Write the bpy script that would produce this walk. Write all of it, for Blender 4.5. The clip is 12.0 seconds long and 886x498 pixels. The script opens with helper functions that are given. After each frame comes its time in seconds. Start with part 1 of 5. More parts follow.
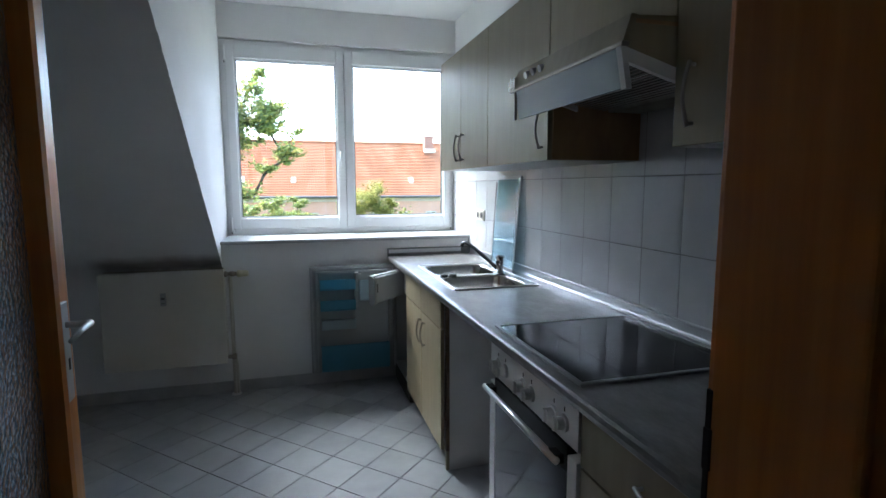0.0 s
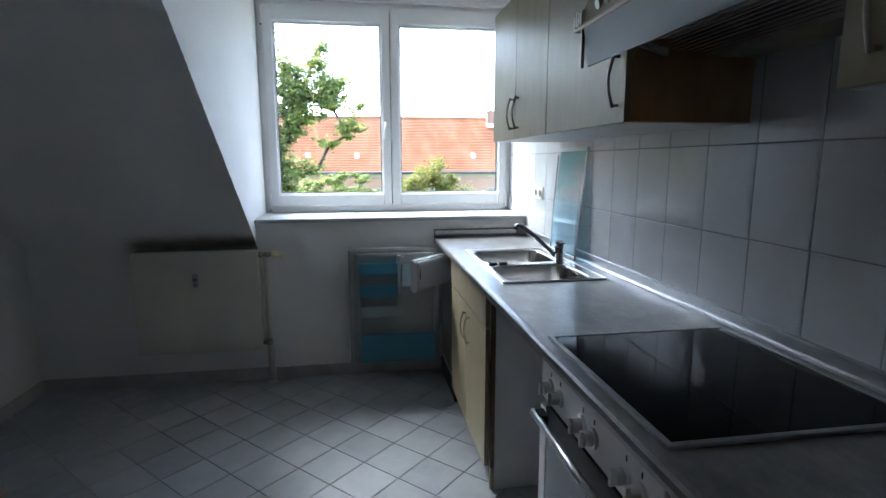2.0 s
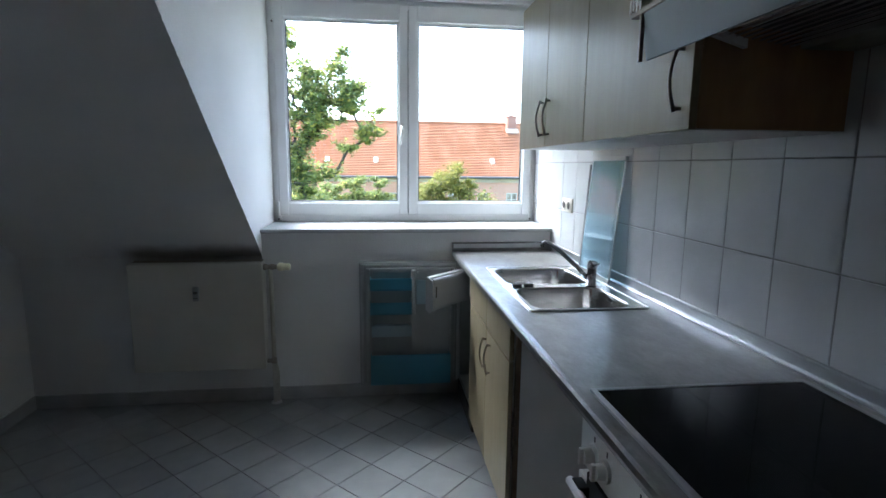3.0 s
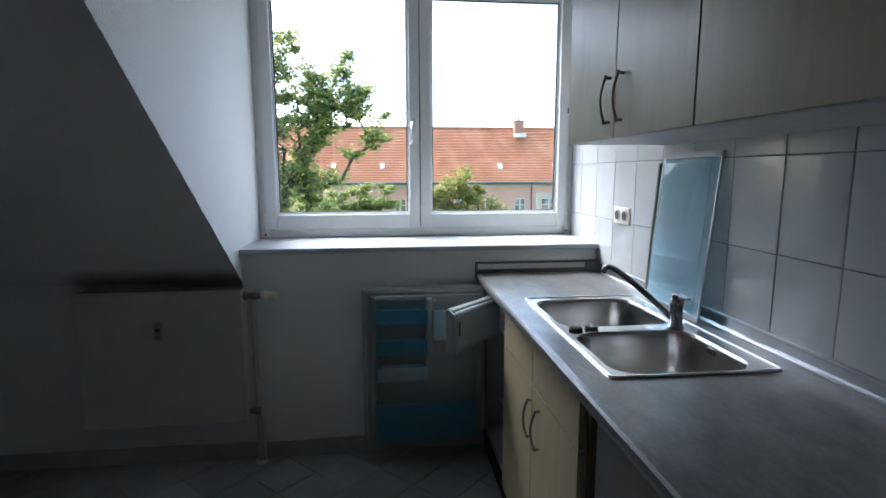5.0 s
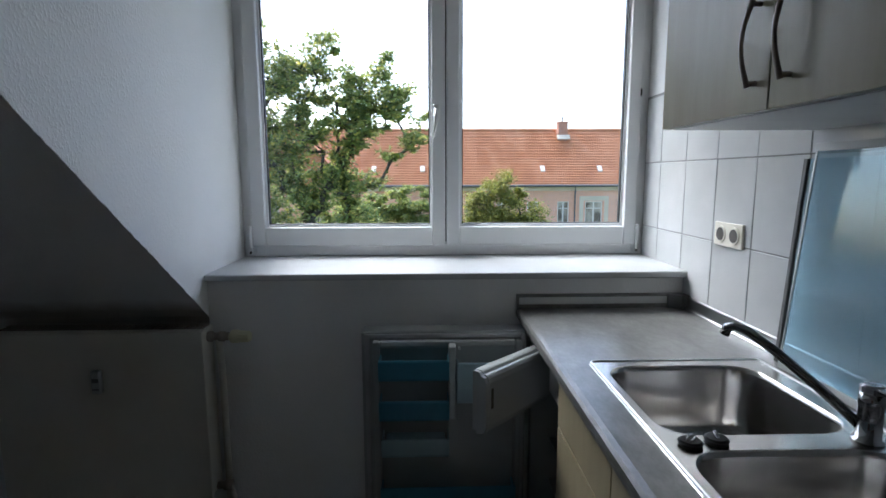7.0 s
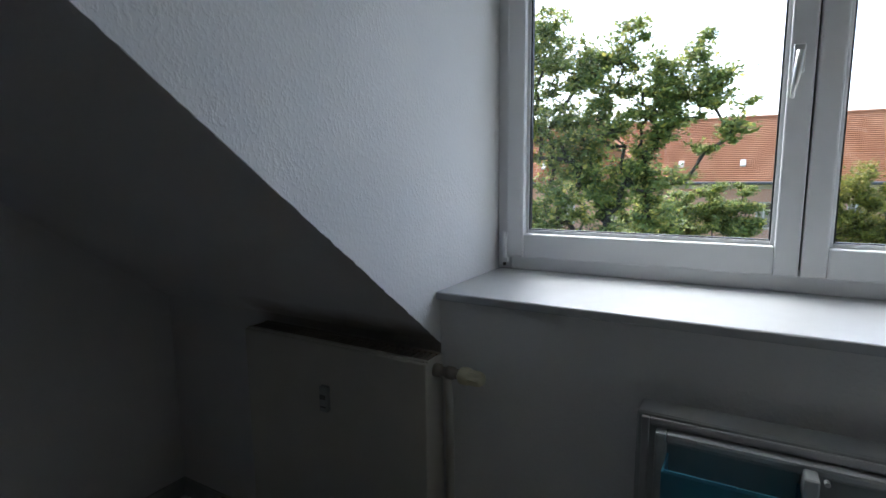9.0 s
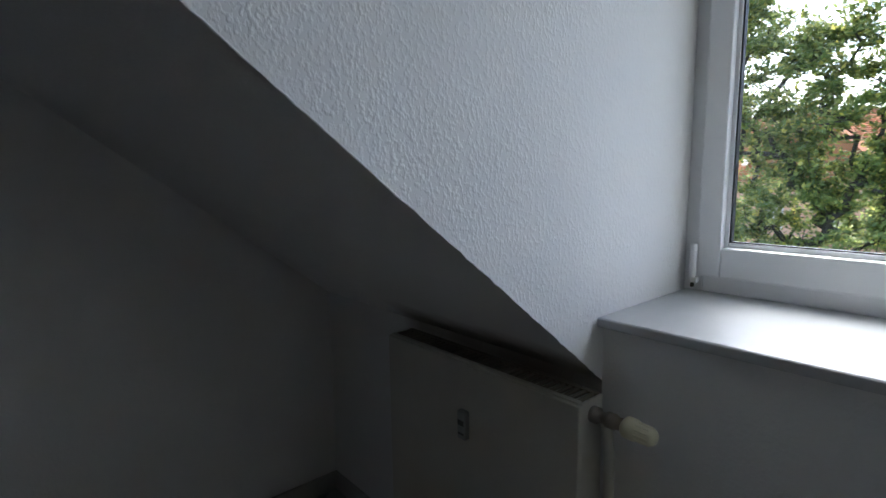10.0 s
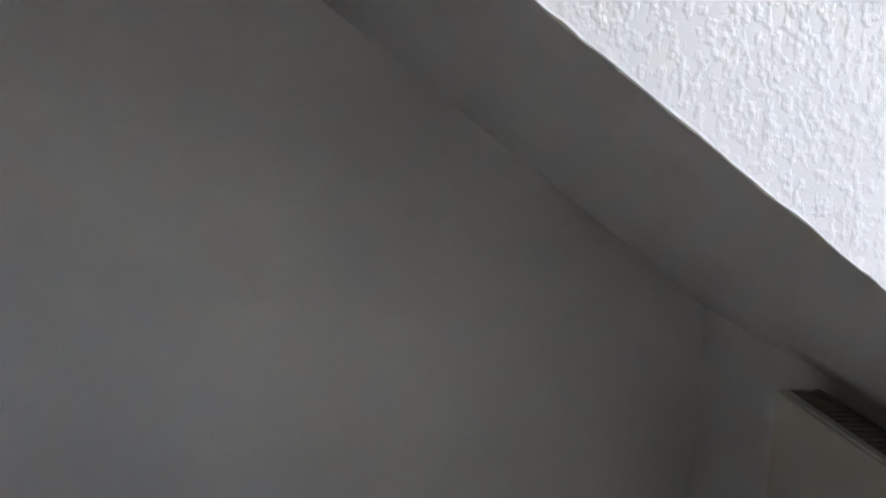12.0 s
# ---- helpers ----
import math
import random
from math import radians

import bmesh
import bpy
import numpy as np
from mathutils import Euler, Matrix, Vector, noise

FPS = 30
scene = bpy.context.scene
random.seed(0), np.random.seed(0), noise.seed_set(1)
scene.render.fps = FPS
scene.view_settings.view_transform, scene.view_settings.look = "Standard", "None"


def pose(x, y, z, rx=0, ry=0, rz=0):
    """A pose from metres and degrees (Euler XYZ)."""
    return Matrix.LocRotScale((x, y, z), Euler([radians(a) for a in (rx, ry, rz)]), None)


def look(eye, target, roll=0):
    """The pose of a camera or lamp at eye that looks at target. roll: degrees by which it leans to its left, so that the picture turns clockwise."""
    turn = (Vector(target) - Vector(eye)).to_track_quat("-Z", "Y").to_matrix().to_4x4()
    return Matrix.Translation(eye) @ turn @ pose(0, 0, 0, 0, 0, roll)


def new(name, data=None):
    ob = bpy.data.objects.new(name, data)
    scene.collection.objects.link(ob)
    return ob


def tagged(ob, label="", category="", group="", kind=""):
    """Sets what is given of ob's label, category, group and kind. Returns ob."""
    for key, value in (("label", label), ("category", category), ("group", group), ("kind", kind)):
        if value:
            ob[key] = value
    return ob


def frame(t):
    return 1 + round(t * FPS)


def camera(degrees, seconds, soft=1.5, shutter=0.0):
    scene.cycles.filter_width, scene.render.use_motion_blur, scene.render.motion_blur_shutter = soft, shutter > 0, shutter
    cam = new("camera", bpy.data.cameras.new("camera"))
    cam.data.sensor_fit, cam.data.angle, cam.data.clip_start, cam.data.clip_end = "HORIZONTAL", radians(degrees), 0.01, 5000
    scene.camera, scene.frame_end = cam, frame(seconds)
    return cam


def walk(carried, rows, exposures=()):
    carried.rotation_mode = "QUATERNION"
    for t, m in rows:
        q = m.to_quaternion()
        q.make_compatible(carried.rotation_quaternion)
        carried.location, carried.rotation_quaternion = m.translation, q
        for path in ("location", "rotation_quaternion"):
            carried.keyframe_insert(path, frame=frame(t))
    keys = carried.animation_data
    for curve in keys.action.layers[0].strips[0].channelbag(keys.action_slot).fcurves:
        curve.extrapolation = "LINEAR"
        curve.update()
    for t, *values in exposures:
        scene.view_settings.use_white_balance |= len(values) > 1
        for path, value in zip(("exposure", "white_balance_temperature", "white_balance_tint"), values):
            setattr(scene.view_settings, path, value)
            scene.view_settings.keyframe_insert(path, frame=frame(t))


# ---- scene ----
cam = camera(80.6, 12.0)
PATH = [
    (0, (-1.241, -3.693, 1.392), (-0.704, -1.781, 1.153), -0.1),
    (0.5, (-1.2, -3.652, 1.38), (-0.732, -1.723, 1.139), -0.3),
    (1, (-1.149, -3.556, 1.369), (-0.713, -1.628, 1.066), 0.1),
    (1.5, (-1.103, -3.434, 1.373), (-0.75, -1.493, 1.043), 0.7),
    (2, (-1.079, -3.335, 1.378), (-0.775, -1.385, 1.05), -0.1),
    (2.5, (-1.064, -3.253, 1.381), (-0.794, -1.297, 1.062), 0.5),
    (3, (-1.048, -3.083, 1.397), (-0.809, -1.122, 1.086), 0.6),
    (5, (-1.047, -2.489, 1.383), (-0.835, -0.521, 1.093), -0.1),
    (5.5, (-1.005, -2.309, 1.394), (-0.804, -0.341, 1.099), -0.5),
    (6, (-0.976, -2.178, 1.395), (-0.787, -0.206, 1.117), -0.3),
    (6.5, (-0.951, -2.013, 1.386), (-0.78, -0.039, 1.107), -0.2),
    (8.5, (-0.93, -1.403, 1.364), (-1.663, 0.436, 1.082), -0.5),
    (9, (-0.993, -1.249, 1.358), (-1.986, 0.463, 1.074), -0.6),
    (9.5, (-1.049, -1.13, 1.358), (-2.248, 0.446, 1.077), -1.3),
    (10, (-1.09, -1.038, 1.357), (-2.585, 0.26, 1.074), -0.8),
    (10.5, (-1.137, -0.967, 1.351), (-2.875, -0.019, 1.063), -0.2),
    (11, (-1.194, -0.923, 1.332), (-3.072, -0.303, 1.034), -1.1),
    (11.5, (-1.266, -0.853, 1.331), (-3.212, -0.506, 1.028), -1.4),
    (12, (-1.298, -0.823, 1.35), (-3.272, -0.887, 1.033), -0.2),
]
walk(cam, [(t, look(eye, target, roll)) for t, eye, target, roll in PATH],
     [(0, 3.47, 5600, 3), (3, 3.28, 5600, 3), (5, 2.74, 5650, 4), (6.5, 2.37, 5750, 5), (8.5, 2.08, 5900, 5), (9.5, 2.32, 5900, 5), (10.5, 2.76, 6050, 6), (11.5, 3.72, 6450, 9), (12, 4.08, 6550, 10)])


# ---- world, sun, exposure ----
world = bpy.data.worlds.new("overcast_sky")
world.use_nodes = True
scene.world = world
wn = world.node_tree
sky = wn.nodes.new("ShaderNodeTexSky")
sky.sky_type = "NISHITA"
sky.sun_disc = False
sky.sun_elevation = radians(53)
sky.sun_rotation = radians(-33)
sky.air_density = 0.8
sky.dust_density = 3.5
wn.links.new(sky.outputs[0], wn.nodes["Background"].inputs[0])
wn.nodes["Background"].inputs[1].default_value = 0.135
sun_data = bpy.data.lights.new("sun", "SUN")
sun_data.energy, sun_data.angle, sun_data.color = 0.95, radians(40), (1.0, 0.98, 0.95)
sun = new("sun", sun_data)
SUN_AZ, SUN_EL = radians(33), radians(53)
sun.matrix_world = look((0, 0, 0), (math.sin(SUN_AZ) * math.cos(SUN_EL), -math.cos(SUN_AZ) * math.cos(SUN_EL), -math.sin(SUN_EL)))


# ---- materials ----
def material(name, base, rough=0.5, metal=0.0, spec=0.5):
    m = bpy.data.materials.new(name)
    m.use_nodes = True
    b = m.node_tree.nodes["Principled BSDF"]
    b.inputs["Base Color"].default_value = (*base, 1)
    b.inputs["Roughness"].default_value = rough
    b.inputs["Metallic"].default_value = metal
    b.inputs["Specular IOR Level"].default_value = spec
    return m


def node(m, kind, **values):
    n = m.node_tree.nodes.new(kind)
    for key, value in values.items():
        n.inputs[key].default_value = value
    return n


def wire(m, a, b):
    m.node_tree.links.new(a, b)


def coords(m, scale=(1, 1, 1), world_space=False):
    """Object or world metres, stretched by scale."""
    if world_space:
        src = node(m, "ShaderNodeNewGeometry").outputs["Position"]
    else:
        src = node(m, "ShaderNodeTexCoord").outputs["Object"]
    mp = node(m, "ShaderNodeMapping", Scale=scale)
    wire(m, src, mp.inputs["Vector"])
    return mp.outputs["Vector"]


def grain(m, stops, scale=8.0, detail=6.0, stretch=(1, 1, 1), distort=0.0, world_space=True):
    """Base colour from noise: stops are (position, colour)."""
    t = node(m, "ShaderNodeTexNoise", Scale=scale, Detail=detail, Distortion=distort)
    wire(m, coords(m, stretch, world_space), t.inputs["Vector"])
    r = node(m, "ShaderNodeValToRGB")
    e = r.color_ramp.elements
    e[0].position, e[0].color = stops[0][0], (*stops[0][1], 1)
    e[1].position, e[1].color = stops[-1][0], (*stops[-1][1], 1)
    for p, c in stops[1:-1]:
        x = e.new(p)
        x.color = (*c, 1)
    wire(m, t.outputs["Fac"], r.inputs["Fac"])
    wire(m, r.outputs["Color"], m.node_tree.nodes["Principled BSDF"].inputs["Base Color"])
    return r.outputs["Color"]


def rough_noise(m, low, high, scale=20.0, stretch=(1, 1, 1)):
    t = node(m, "ShaderNodeTexNoise", Scale=scale, Detail=4.0)
    wire(m, coords(m, stretch, True), t.inputs["Vector"])
    r = node(m, "ShaderNodeMapRange", **{"From Min": 0.3, "From Max": 0.7, "To Min": low, "To Max": high})
    wire(m, t.outputs["Fac"], r.inputs["Value"])
    wire(m, r.outputs["Result"], m.node_tree.nodes["Principled BSDF"].inputs["Roughness"])


def bump(m, scale, strength, distance, detail=3.0, stretch=(1, 1, 1), after=None, ramp=None):
    t = node(m, "ShaderNodeTexNoise", Scale=scale, Detail=detail)
    wire(m, coords(m, stretch, True), t.inputs["Vector"])
    h = t.outputs["Fac"]
    if ramp:
        r = node(m, "ShaderNodeMapRange", **{"From Min": ramp[0], "From Max": ramp[1]})
        wire(m, h, r.inputs["Value"])
        h = r.outputs["Result"]
    b = node(m, "ShaderNodeBump", Strength=strength, Distance=distance)
    wire(m, h, b.inputs["Height"])
    if after:
        wire(m, after, b.inputs["Normal"])
    wire(m, b.outputs["Normal"], m.node_tree.nodes["Principled BSDF"].inputs["Normal"])
    return b.outputs["Normal"]


# woodchip wallpaper, painted white
wall_paint = material("woodchip_paint", (0.78, 0.78, 0.77), 0.75)
grain(wall_paint, [(0.3, (0.76, 0.76, 0.755)), (0.7, (0.82, 0.82, 0.815))], 2.2, 5)
n1 = bump(wall_paint, 122, 0.33, 0.0023, 1.6, (1, 1, 0.8), ramp=(0.45, 0.77))
bump(wall_paint, 14, 0.15, 0.004, 3.0, after=n1)
# the sloping ceiling's brown band over the radiator: dust mark plus painted gap shade
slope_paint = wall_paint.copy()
slope_paint.name = "woodchip_paint_with_dust_and_shade"
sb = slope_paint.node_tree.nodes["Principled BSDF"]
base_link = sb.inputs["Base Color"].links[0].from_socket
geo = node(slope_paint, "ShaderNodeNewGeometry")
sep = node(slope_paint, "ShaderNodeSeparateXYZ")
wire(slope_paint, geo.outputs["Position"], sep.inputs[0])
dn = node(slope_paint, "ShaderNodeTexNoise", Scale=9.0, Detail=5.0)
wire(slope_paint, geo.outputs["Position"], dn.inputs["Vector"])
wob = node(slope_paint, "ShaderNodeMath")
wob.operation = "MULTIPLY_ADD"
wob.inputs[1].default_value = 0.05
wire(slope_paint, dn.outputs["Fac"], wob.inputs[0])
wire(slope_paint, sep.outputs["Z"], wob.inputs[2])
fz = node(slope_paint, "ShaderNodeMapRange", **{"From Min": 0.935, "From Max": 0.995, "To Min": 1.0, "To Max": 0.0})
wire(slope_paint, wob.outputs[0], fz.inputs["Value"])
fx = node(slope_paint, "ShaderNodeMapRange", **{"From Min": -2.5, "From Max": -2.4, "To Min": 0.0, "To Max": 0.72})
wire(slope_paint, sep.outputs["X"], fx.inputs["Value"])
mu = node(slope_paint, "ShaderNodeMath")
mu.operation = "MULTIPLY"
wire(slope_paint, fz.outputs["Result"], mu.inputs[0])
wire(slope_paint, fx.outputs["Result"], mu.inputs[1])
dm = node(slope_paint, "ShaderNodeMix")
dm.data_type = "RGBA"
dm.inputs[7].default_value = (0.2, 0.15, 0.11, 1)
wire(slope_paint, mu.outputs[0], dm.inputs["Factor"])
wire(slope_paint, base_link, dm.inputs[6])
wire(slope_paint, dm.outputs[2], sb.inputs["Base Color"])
# the wall just behind the radiator's top browns upwards, gap shade in its colour
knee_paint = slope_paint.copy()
knee_paint.name = "woodchip_paint_with_gap_shade"
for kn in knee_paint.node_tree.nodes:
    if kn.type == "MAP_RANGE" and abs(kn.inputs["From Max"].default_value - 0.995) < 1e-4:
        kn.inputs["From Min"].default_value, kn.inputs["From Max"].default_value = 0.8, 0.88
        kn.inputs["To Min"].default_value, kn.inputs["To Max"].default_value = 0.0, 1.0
smooth_paint = material("ceiling_paint", (0.8, 0.8, 0.79), 0.8)
grain(smooth_paint, [(0.3, (0.8, 0.8, 0.79)), (0.7, (0.85, 0.85, 0.84))], 3, 4)
bump(smooth_paint, 90, 0.3, 0.001)
sill_paint = material("sill_lacquer", (0.47, 0.48, 0.49), 0.32)
rough_noise(sill_paint, 0.3, 0.42, 12)
pvc = material("white_pvc", (0.8, 0.81, 0.82), 0.3)
rough_noise(pvc, 0.29, 0.4, 8)
gasket = material("black_gasket", (0.02, 0.02, 0.022), 0.6)
pane_glass = material("window_glass", (1, 1, 1), 0.0)
pb = pane_glass.node_tree.nodes["Principled BSDF"]
pb.inputs["Transmission Weight"].default_value = 1.0
pb.inputs["IOR"].default_value = 1.45

wall_tile = material("white_wall_tile", (0.5, 0.515, 0.525), 0.15, 0, 0.4)
grain(wall_tile, [(0.3, (0.46, 0.475, 0.485)), (0.7, (0.52, 0.535, 0.545))], 5, 4)
rough_noise(wall_tile, 0.1, 0.22, 9, (1, 1, 0.3))
bump(wall_tile, 8, 0.3, 0.005, 2.0)
grout = material("grey_grout", (0.3, 0.3, 0.3), 0.9)
grain(grout, [(0.3, (0.2, 0.2, 0.2)), (0.7, (0.3, 0.3, 0.3))], 30)
floor_grout = material("worn_floor_grout", (0.24, 0.24, 0.245), 0.9)
grain(floor_grout, [(0.3, (0.2, 0.2, 0.205)), (0.7, (0.36, 0.36, 0.365))], 7, 6)
floor_tile = material("pale_floor_tile", (0.55, 0.57, 0.6), 0.32)
ft = floor_tile.node_tree
oi = node(floor_tile, "ShaderNodeObjectInfo")
fc = grain(floor_tile, [(0.25, (0.31, 0.32, 0.335)), (0.75, (0.39, 0.4, 0.415))], 9, 7)
mx = node(floor_tile, "ShaderNodeMix")
mx.data_type, mx.blend_type = "RGBA", "MULTIPLY"
mx.inputs["Factor"].default_value = 1.0
rr = node(floor_tile, "ShaderNodeMapRange", **{"To Min": 0.9, "To Max": 1.05})
wire(floor_tile, oi.outputs["Random"], rr.inputs["Value"])
wire(floor_tile, fc, mx.inputs[6])
wire(floor_tile, rr.outputs["Result"], mx.inputs[7])
wire(floor_tile, mx.outputs[2], ft.nodes["Principled BSDF"].inputs["Base Color"])
rough_noise(floor_tile, 0.3, 0.45, 14)
bump(floor_tile, 40, 0.15, 0.001)
skirting_mat = material("skirting_tile", (0.45, 0.45, 0.46), 0.4)
grain(skirting_mat, [(0.3, (0.38, 0.38, 0.39)), (0.7, (0.5, 0.5, 0.5))], 8)

worktop_mat = material("grey_stone_laminate", (0.2, 0.2, 0.2), 0.3)
wt_base = grain(worktop_mat, [(0.3, (0.108, 0.106, 0.103)), (0.7, (0.19, 0.187, 0.181))], 13, 12, (1, 0.6, 1), 0.4)
wt_fleck = node(worktop_mat, "ShaderNodeTexNoise", Scale=75.0, Detail=10.0, Roughness=0.7, Distortion=0.3)
wire(worktop_mat, coords(worktop_mat, (1, 0.42, 1), True), wt_fleck.inputs["Vector"])
wt_fac = node(worktop_mat, "ShaderNodeMapRange", **{"From Min": 0.33, "From Max": 0.67, "To Min": 0.8, "To Max": 1.2})
wire(worktop_mat, wt_fleck.outputs["Fac"], wt_fac.inputs["Value"])
wt_mix = node(worktop_mat, "ShaderNodeMix")
wt_mix.data_type, wt_mix.blend_type = "RGBA", "MULTIPLY"
wt_mix.inputs["Factor"].default_value = 1.0
wire(worktop_mat, wt_base, wt_mix.inputs[6])
wire(worktop_mat, wt_fac.outputs["Result"], wt_mix.inputs[7])
wire(worktop_mat, wt_mix.outputs[2], worktop_mat.node_tree.nodes["Principled BSDF"].inputs["Base Color"])
rough_noise(worktop_mat, 0.285, 0.33, 40)
bump(worktop_mat, 120, 0.1, 0.0006)
front_mat = material("cream_laminate", (0.33, 0.29, 0.18), 0.32, 0, 0.32)
grain(front_mat, [(0.3, (0.262, 0.224, 0.144)), (0.7, (0.306, 0.263, 0.172))], 5, 8, (6, 6, 0.7))
rough_noise(front_mat, 0.29, 0.35, 9)
bump(front_mat, 150, 0.12, 0.0005, 2, (1, 1, 0.2))
carcass_mat = material("white_chipboard", (0.68, 0.68, 0.67), 0.45)
grain(carcass_mat, [(0.3, (0.64, 0.64, 0.63)), (0.7, (0.71, 0.71, 0.7))], 6)
side_wood = material("beech_veneer", (0.36, 0.22, 0.11), 0.45)
grain(side_wood, [(0.3, (0.3, 0.17, 0.08)), (0.7, (0.42, 0.26, 0.13))], 7, 8, (3, 14, 1), 0.3)
edge_wood = material("brown_edge_band", (0.12, 0.07, 0.04), 0.5)
grain(edge_wood, [(0.3, (0.09, 0.05, 0.03)), (0.7, (0.16, 0.1, 0.05))], 18)
door_wood = material("orange_beech_lacquer", (0.45, 0.2, 0.06), 0.28)
grain(door_wood, [(0.25, (0.39, 0.115, 0.009)), (0.5, (0.48, 0.16, 0.015)), (0.75, (0.54, 0.2, 0.028))], 5, 9, (10, 10, 0.6), 0.0)
rough_noise(door_wood, 0.285, 0.38, 10)
plinth_mat = material("black_plinth", (0.025, 0.025, 0.027), 0.5)
bronze = material("dark_bronze", (0.34, 0.3, 0.26), 0.36, 0.95)
steel = material("brushed_steel", (0.42, 0.405, 0.385), 0.24, 1.0)
rough_noise(steel, 0.2, 0.26, 30, (1, 8, 1))
strip_metal = material("grey_sealing_metal", (0.42, 0.43, 0.44), 0.3, 1.0)
aluminium = material("satin_aluminium", (0.5, 0.505, 0.51), 0.36, 1.0)
silver = material("satin_silver", (0.72, 0.72, 0.72), 0.32, 1.0)
foil = material("crumpled_foil", (0.88, 0.88, 0.88), 0.22, 1.0)
chrome = material("chrome", (0.33, 0.33, 0.34), 0.12, 1.0)
hob_metal = material("dull_hob_frame", (0.3, 0.3, 0.305), 0.4, 1.0)
black_glass = material("black_ceramic_glass", (0.004, 0.004, 0.005), 0.05, 0, 0.06)
oven_glass = material("dark_oven_glass", (0.018, 0.027, 0.042), 0.08, 0, 0.3)
black_plastic = material("black_plastic", (0.012, 0.012, 0.012), 0.5, 0, 0.25)
enamel = material("white_enamel", (0.7, 0.7, 0.69), 0.3)
grain(enamel, [(0.3, (0.67, 0.67, 0.66)), (0.7, (0.72, 0.72, 0.71))], 4)
radiator_mat = material("cream_radiator_enamel", (0.7, 0.68, 0.6), 0.35)
grain(radiator_mat, [(0.3, (0.6, 0.58, 0.52)), (0.7, (0.66, 0.64, 0.58))], 4)
grille_mat = material("dusty_grille_enamel", (0.27, 0.24, 0.19), 0.7)
bump(radiator_mat, 60, 0.15, 0.002, 1.0, (1, 1, 0.02))
# near-black for small dark parts and for shade painted into hollows
rad_dark = material("dark_parts_and_hollow_shade", (0.06, 0.055, 0.05), 0.8)
thermo_mat = material("yellowed_plastic", (0.7, 0.66, 0.48), 0.4)
socket_mat = material("ivory_plastic", (0.72, 0.69, 0.6), 0.3)
lid_plastic = material("glossy_white_plastic", (0.42, 0.43, 0.44), 0.14)
rough_noise(lid_plastic, 0.12, 0.2, 20)
fridge_mat = material("white_plastic_liner", (0.37, 0.38, 0.38), 0.35)
blue_plastic = material("blue_translucent_plastic", (0.11, 0.36, 0.5), 0.3)
bl = blue_plastic.node_tree.nodes["Principled BSDF"]
bl.inputs["Transmission Weight"].default_value = 0.55
bl.inputs["IOR"].default_value = 1.2
clear_blue = material("pale_blue_tray", (0.42, 0.54, 0.58), 0.3)
clear_blue.node_tree.nodes["Principled BSDF"].inputs["Transmission Weight"].default_value = 0.4
clear_blue.node_tree.nodes["Principled BSDF"].inputs["IOR"].default_value = 1.2
shelf_glass = material("pale_blue_shelf_glass", (0.68, 0.88, 0.98), 0.0)
sg = shelf_glass.node_tree.nodes["Principled BSDF"]
sg.inputs["Transmission Weight"].default_value = 0.82
sg.inputs["IOR"].default_value = 1.36
frosted = material("pebbled_glass", (0.8, 0.84, 0.88), 0.03)
fg = frosted.node_tree.nodes["Principled BSDF"]
fg.inputs["Transmission Weight"].default_value = 0.85
fv = node(frosted, "ShaderNodeTexVoronoi", Scale=80.0)
wire(frosted, coords(frosted), fv.inputs["Vector"])
fb = node(frosted, "ShaderNodeBump", Strength=1.0, Distance=0.012)
wire(frosted, fv.outputs["Distance"], fb.inputs["Height"])
wire(frosted, fb.outputs["Normal"], fg.inputs["Normal"])
filter_mat = material("greasy_filter_metal", (0.3, 0.27, 0.23), 0.5, 0.3)
grain(filter_mat, [(0.3, (0.24, 0.21, 0.18)), (0.7, (0.36, 0.33, 0.29))], 12)
visor_glass = material("smoked_visor", (0.68, 0.78, 0.82), 0.24)
vg = visor_glass.node_tree.nodes["Principled BSDF"]
vg.inputs["Transmission Weight"].default_value = 0.55

roof_mat = material("clay_roof_tile", (0.5, 0.2, 0.1), 0.8)
grain(roof_mat, [(0.32, (0.4, 0.15, 0.062)), (0.5, (0.46, 0.185, 0.08)), (0.68, (0.53, 0.24, 0.12))], 1.1, 12, (0.8, 0.5, 0.5))
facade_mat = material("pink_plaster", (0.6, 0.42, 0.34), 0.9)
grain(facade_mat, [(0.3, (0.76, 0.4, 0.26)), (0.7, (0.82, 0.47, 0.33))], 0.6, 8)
facade_trim = material("pale_plaster", (0.68, 0.62, 0.52), 0.9)
grain(facade_trim, [(0.3, (0.66, 0.54, 0.39)), (0.7, (0.74, 0.62, 0.47))], 0.8, 8)
brick_mat = material("chimney_brick", (0.36, 0.15, 0.1), 0.9)
grain(brick_mat, [(0.3, (0.42, 0.2, 0.13)), (0.7, (0.52, 0.28, 0.2))], 4, 8)
gutter_mat = material("grey_zinc", (0.13, 0.13, 0.13), 0.6, 0.0)
far_glass = material("far_window_glass", (0.2, 0.2, 0.2), 0.4, 0.0, 0.06)
grain(far_glass, [(0.4, (0.16, 0.125, 0.09)), (0.6, (0.52, 0.43, 0.33))], 0.9, 3)
white_frame = material("white_window_paint", (0.76, 0.68, 0.58), 0.5)
leaf_mat = material("oak_leaf", (0.09, 0.13, 0.035), 0.55)
ri = node(leaf_mat, "ShaderNodeNewGeometry")
lr = node(leaf_mat, "ShaderNodeValToRGB")
le = lr.color_ramp.elements
le[0].position, le[0].color = 0.0, (0.12, 0.165, 0.045, 1)
le[1].position, le[1].color = 1.0, (0.75, 0.64, 0.16, 1)
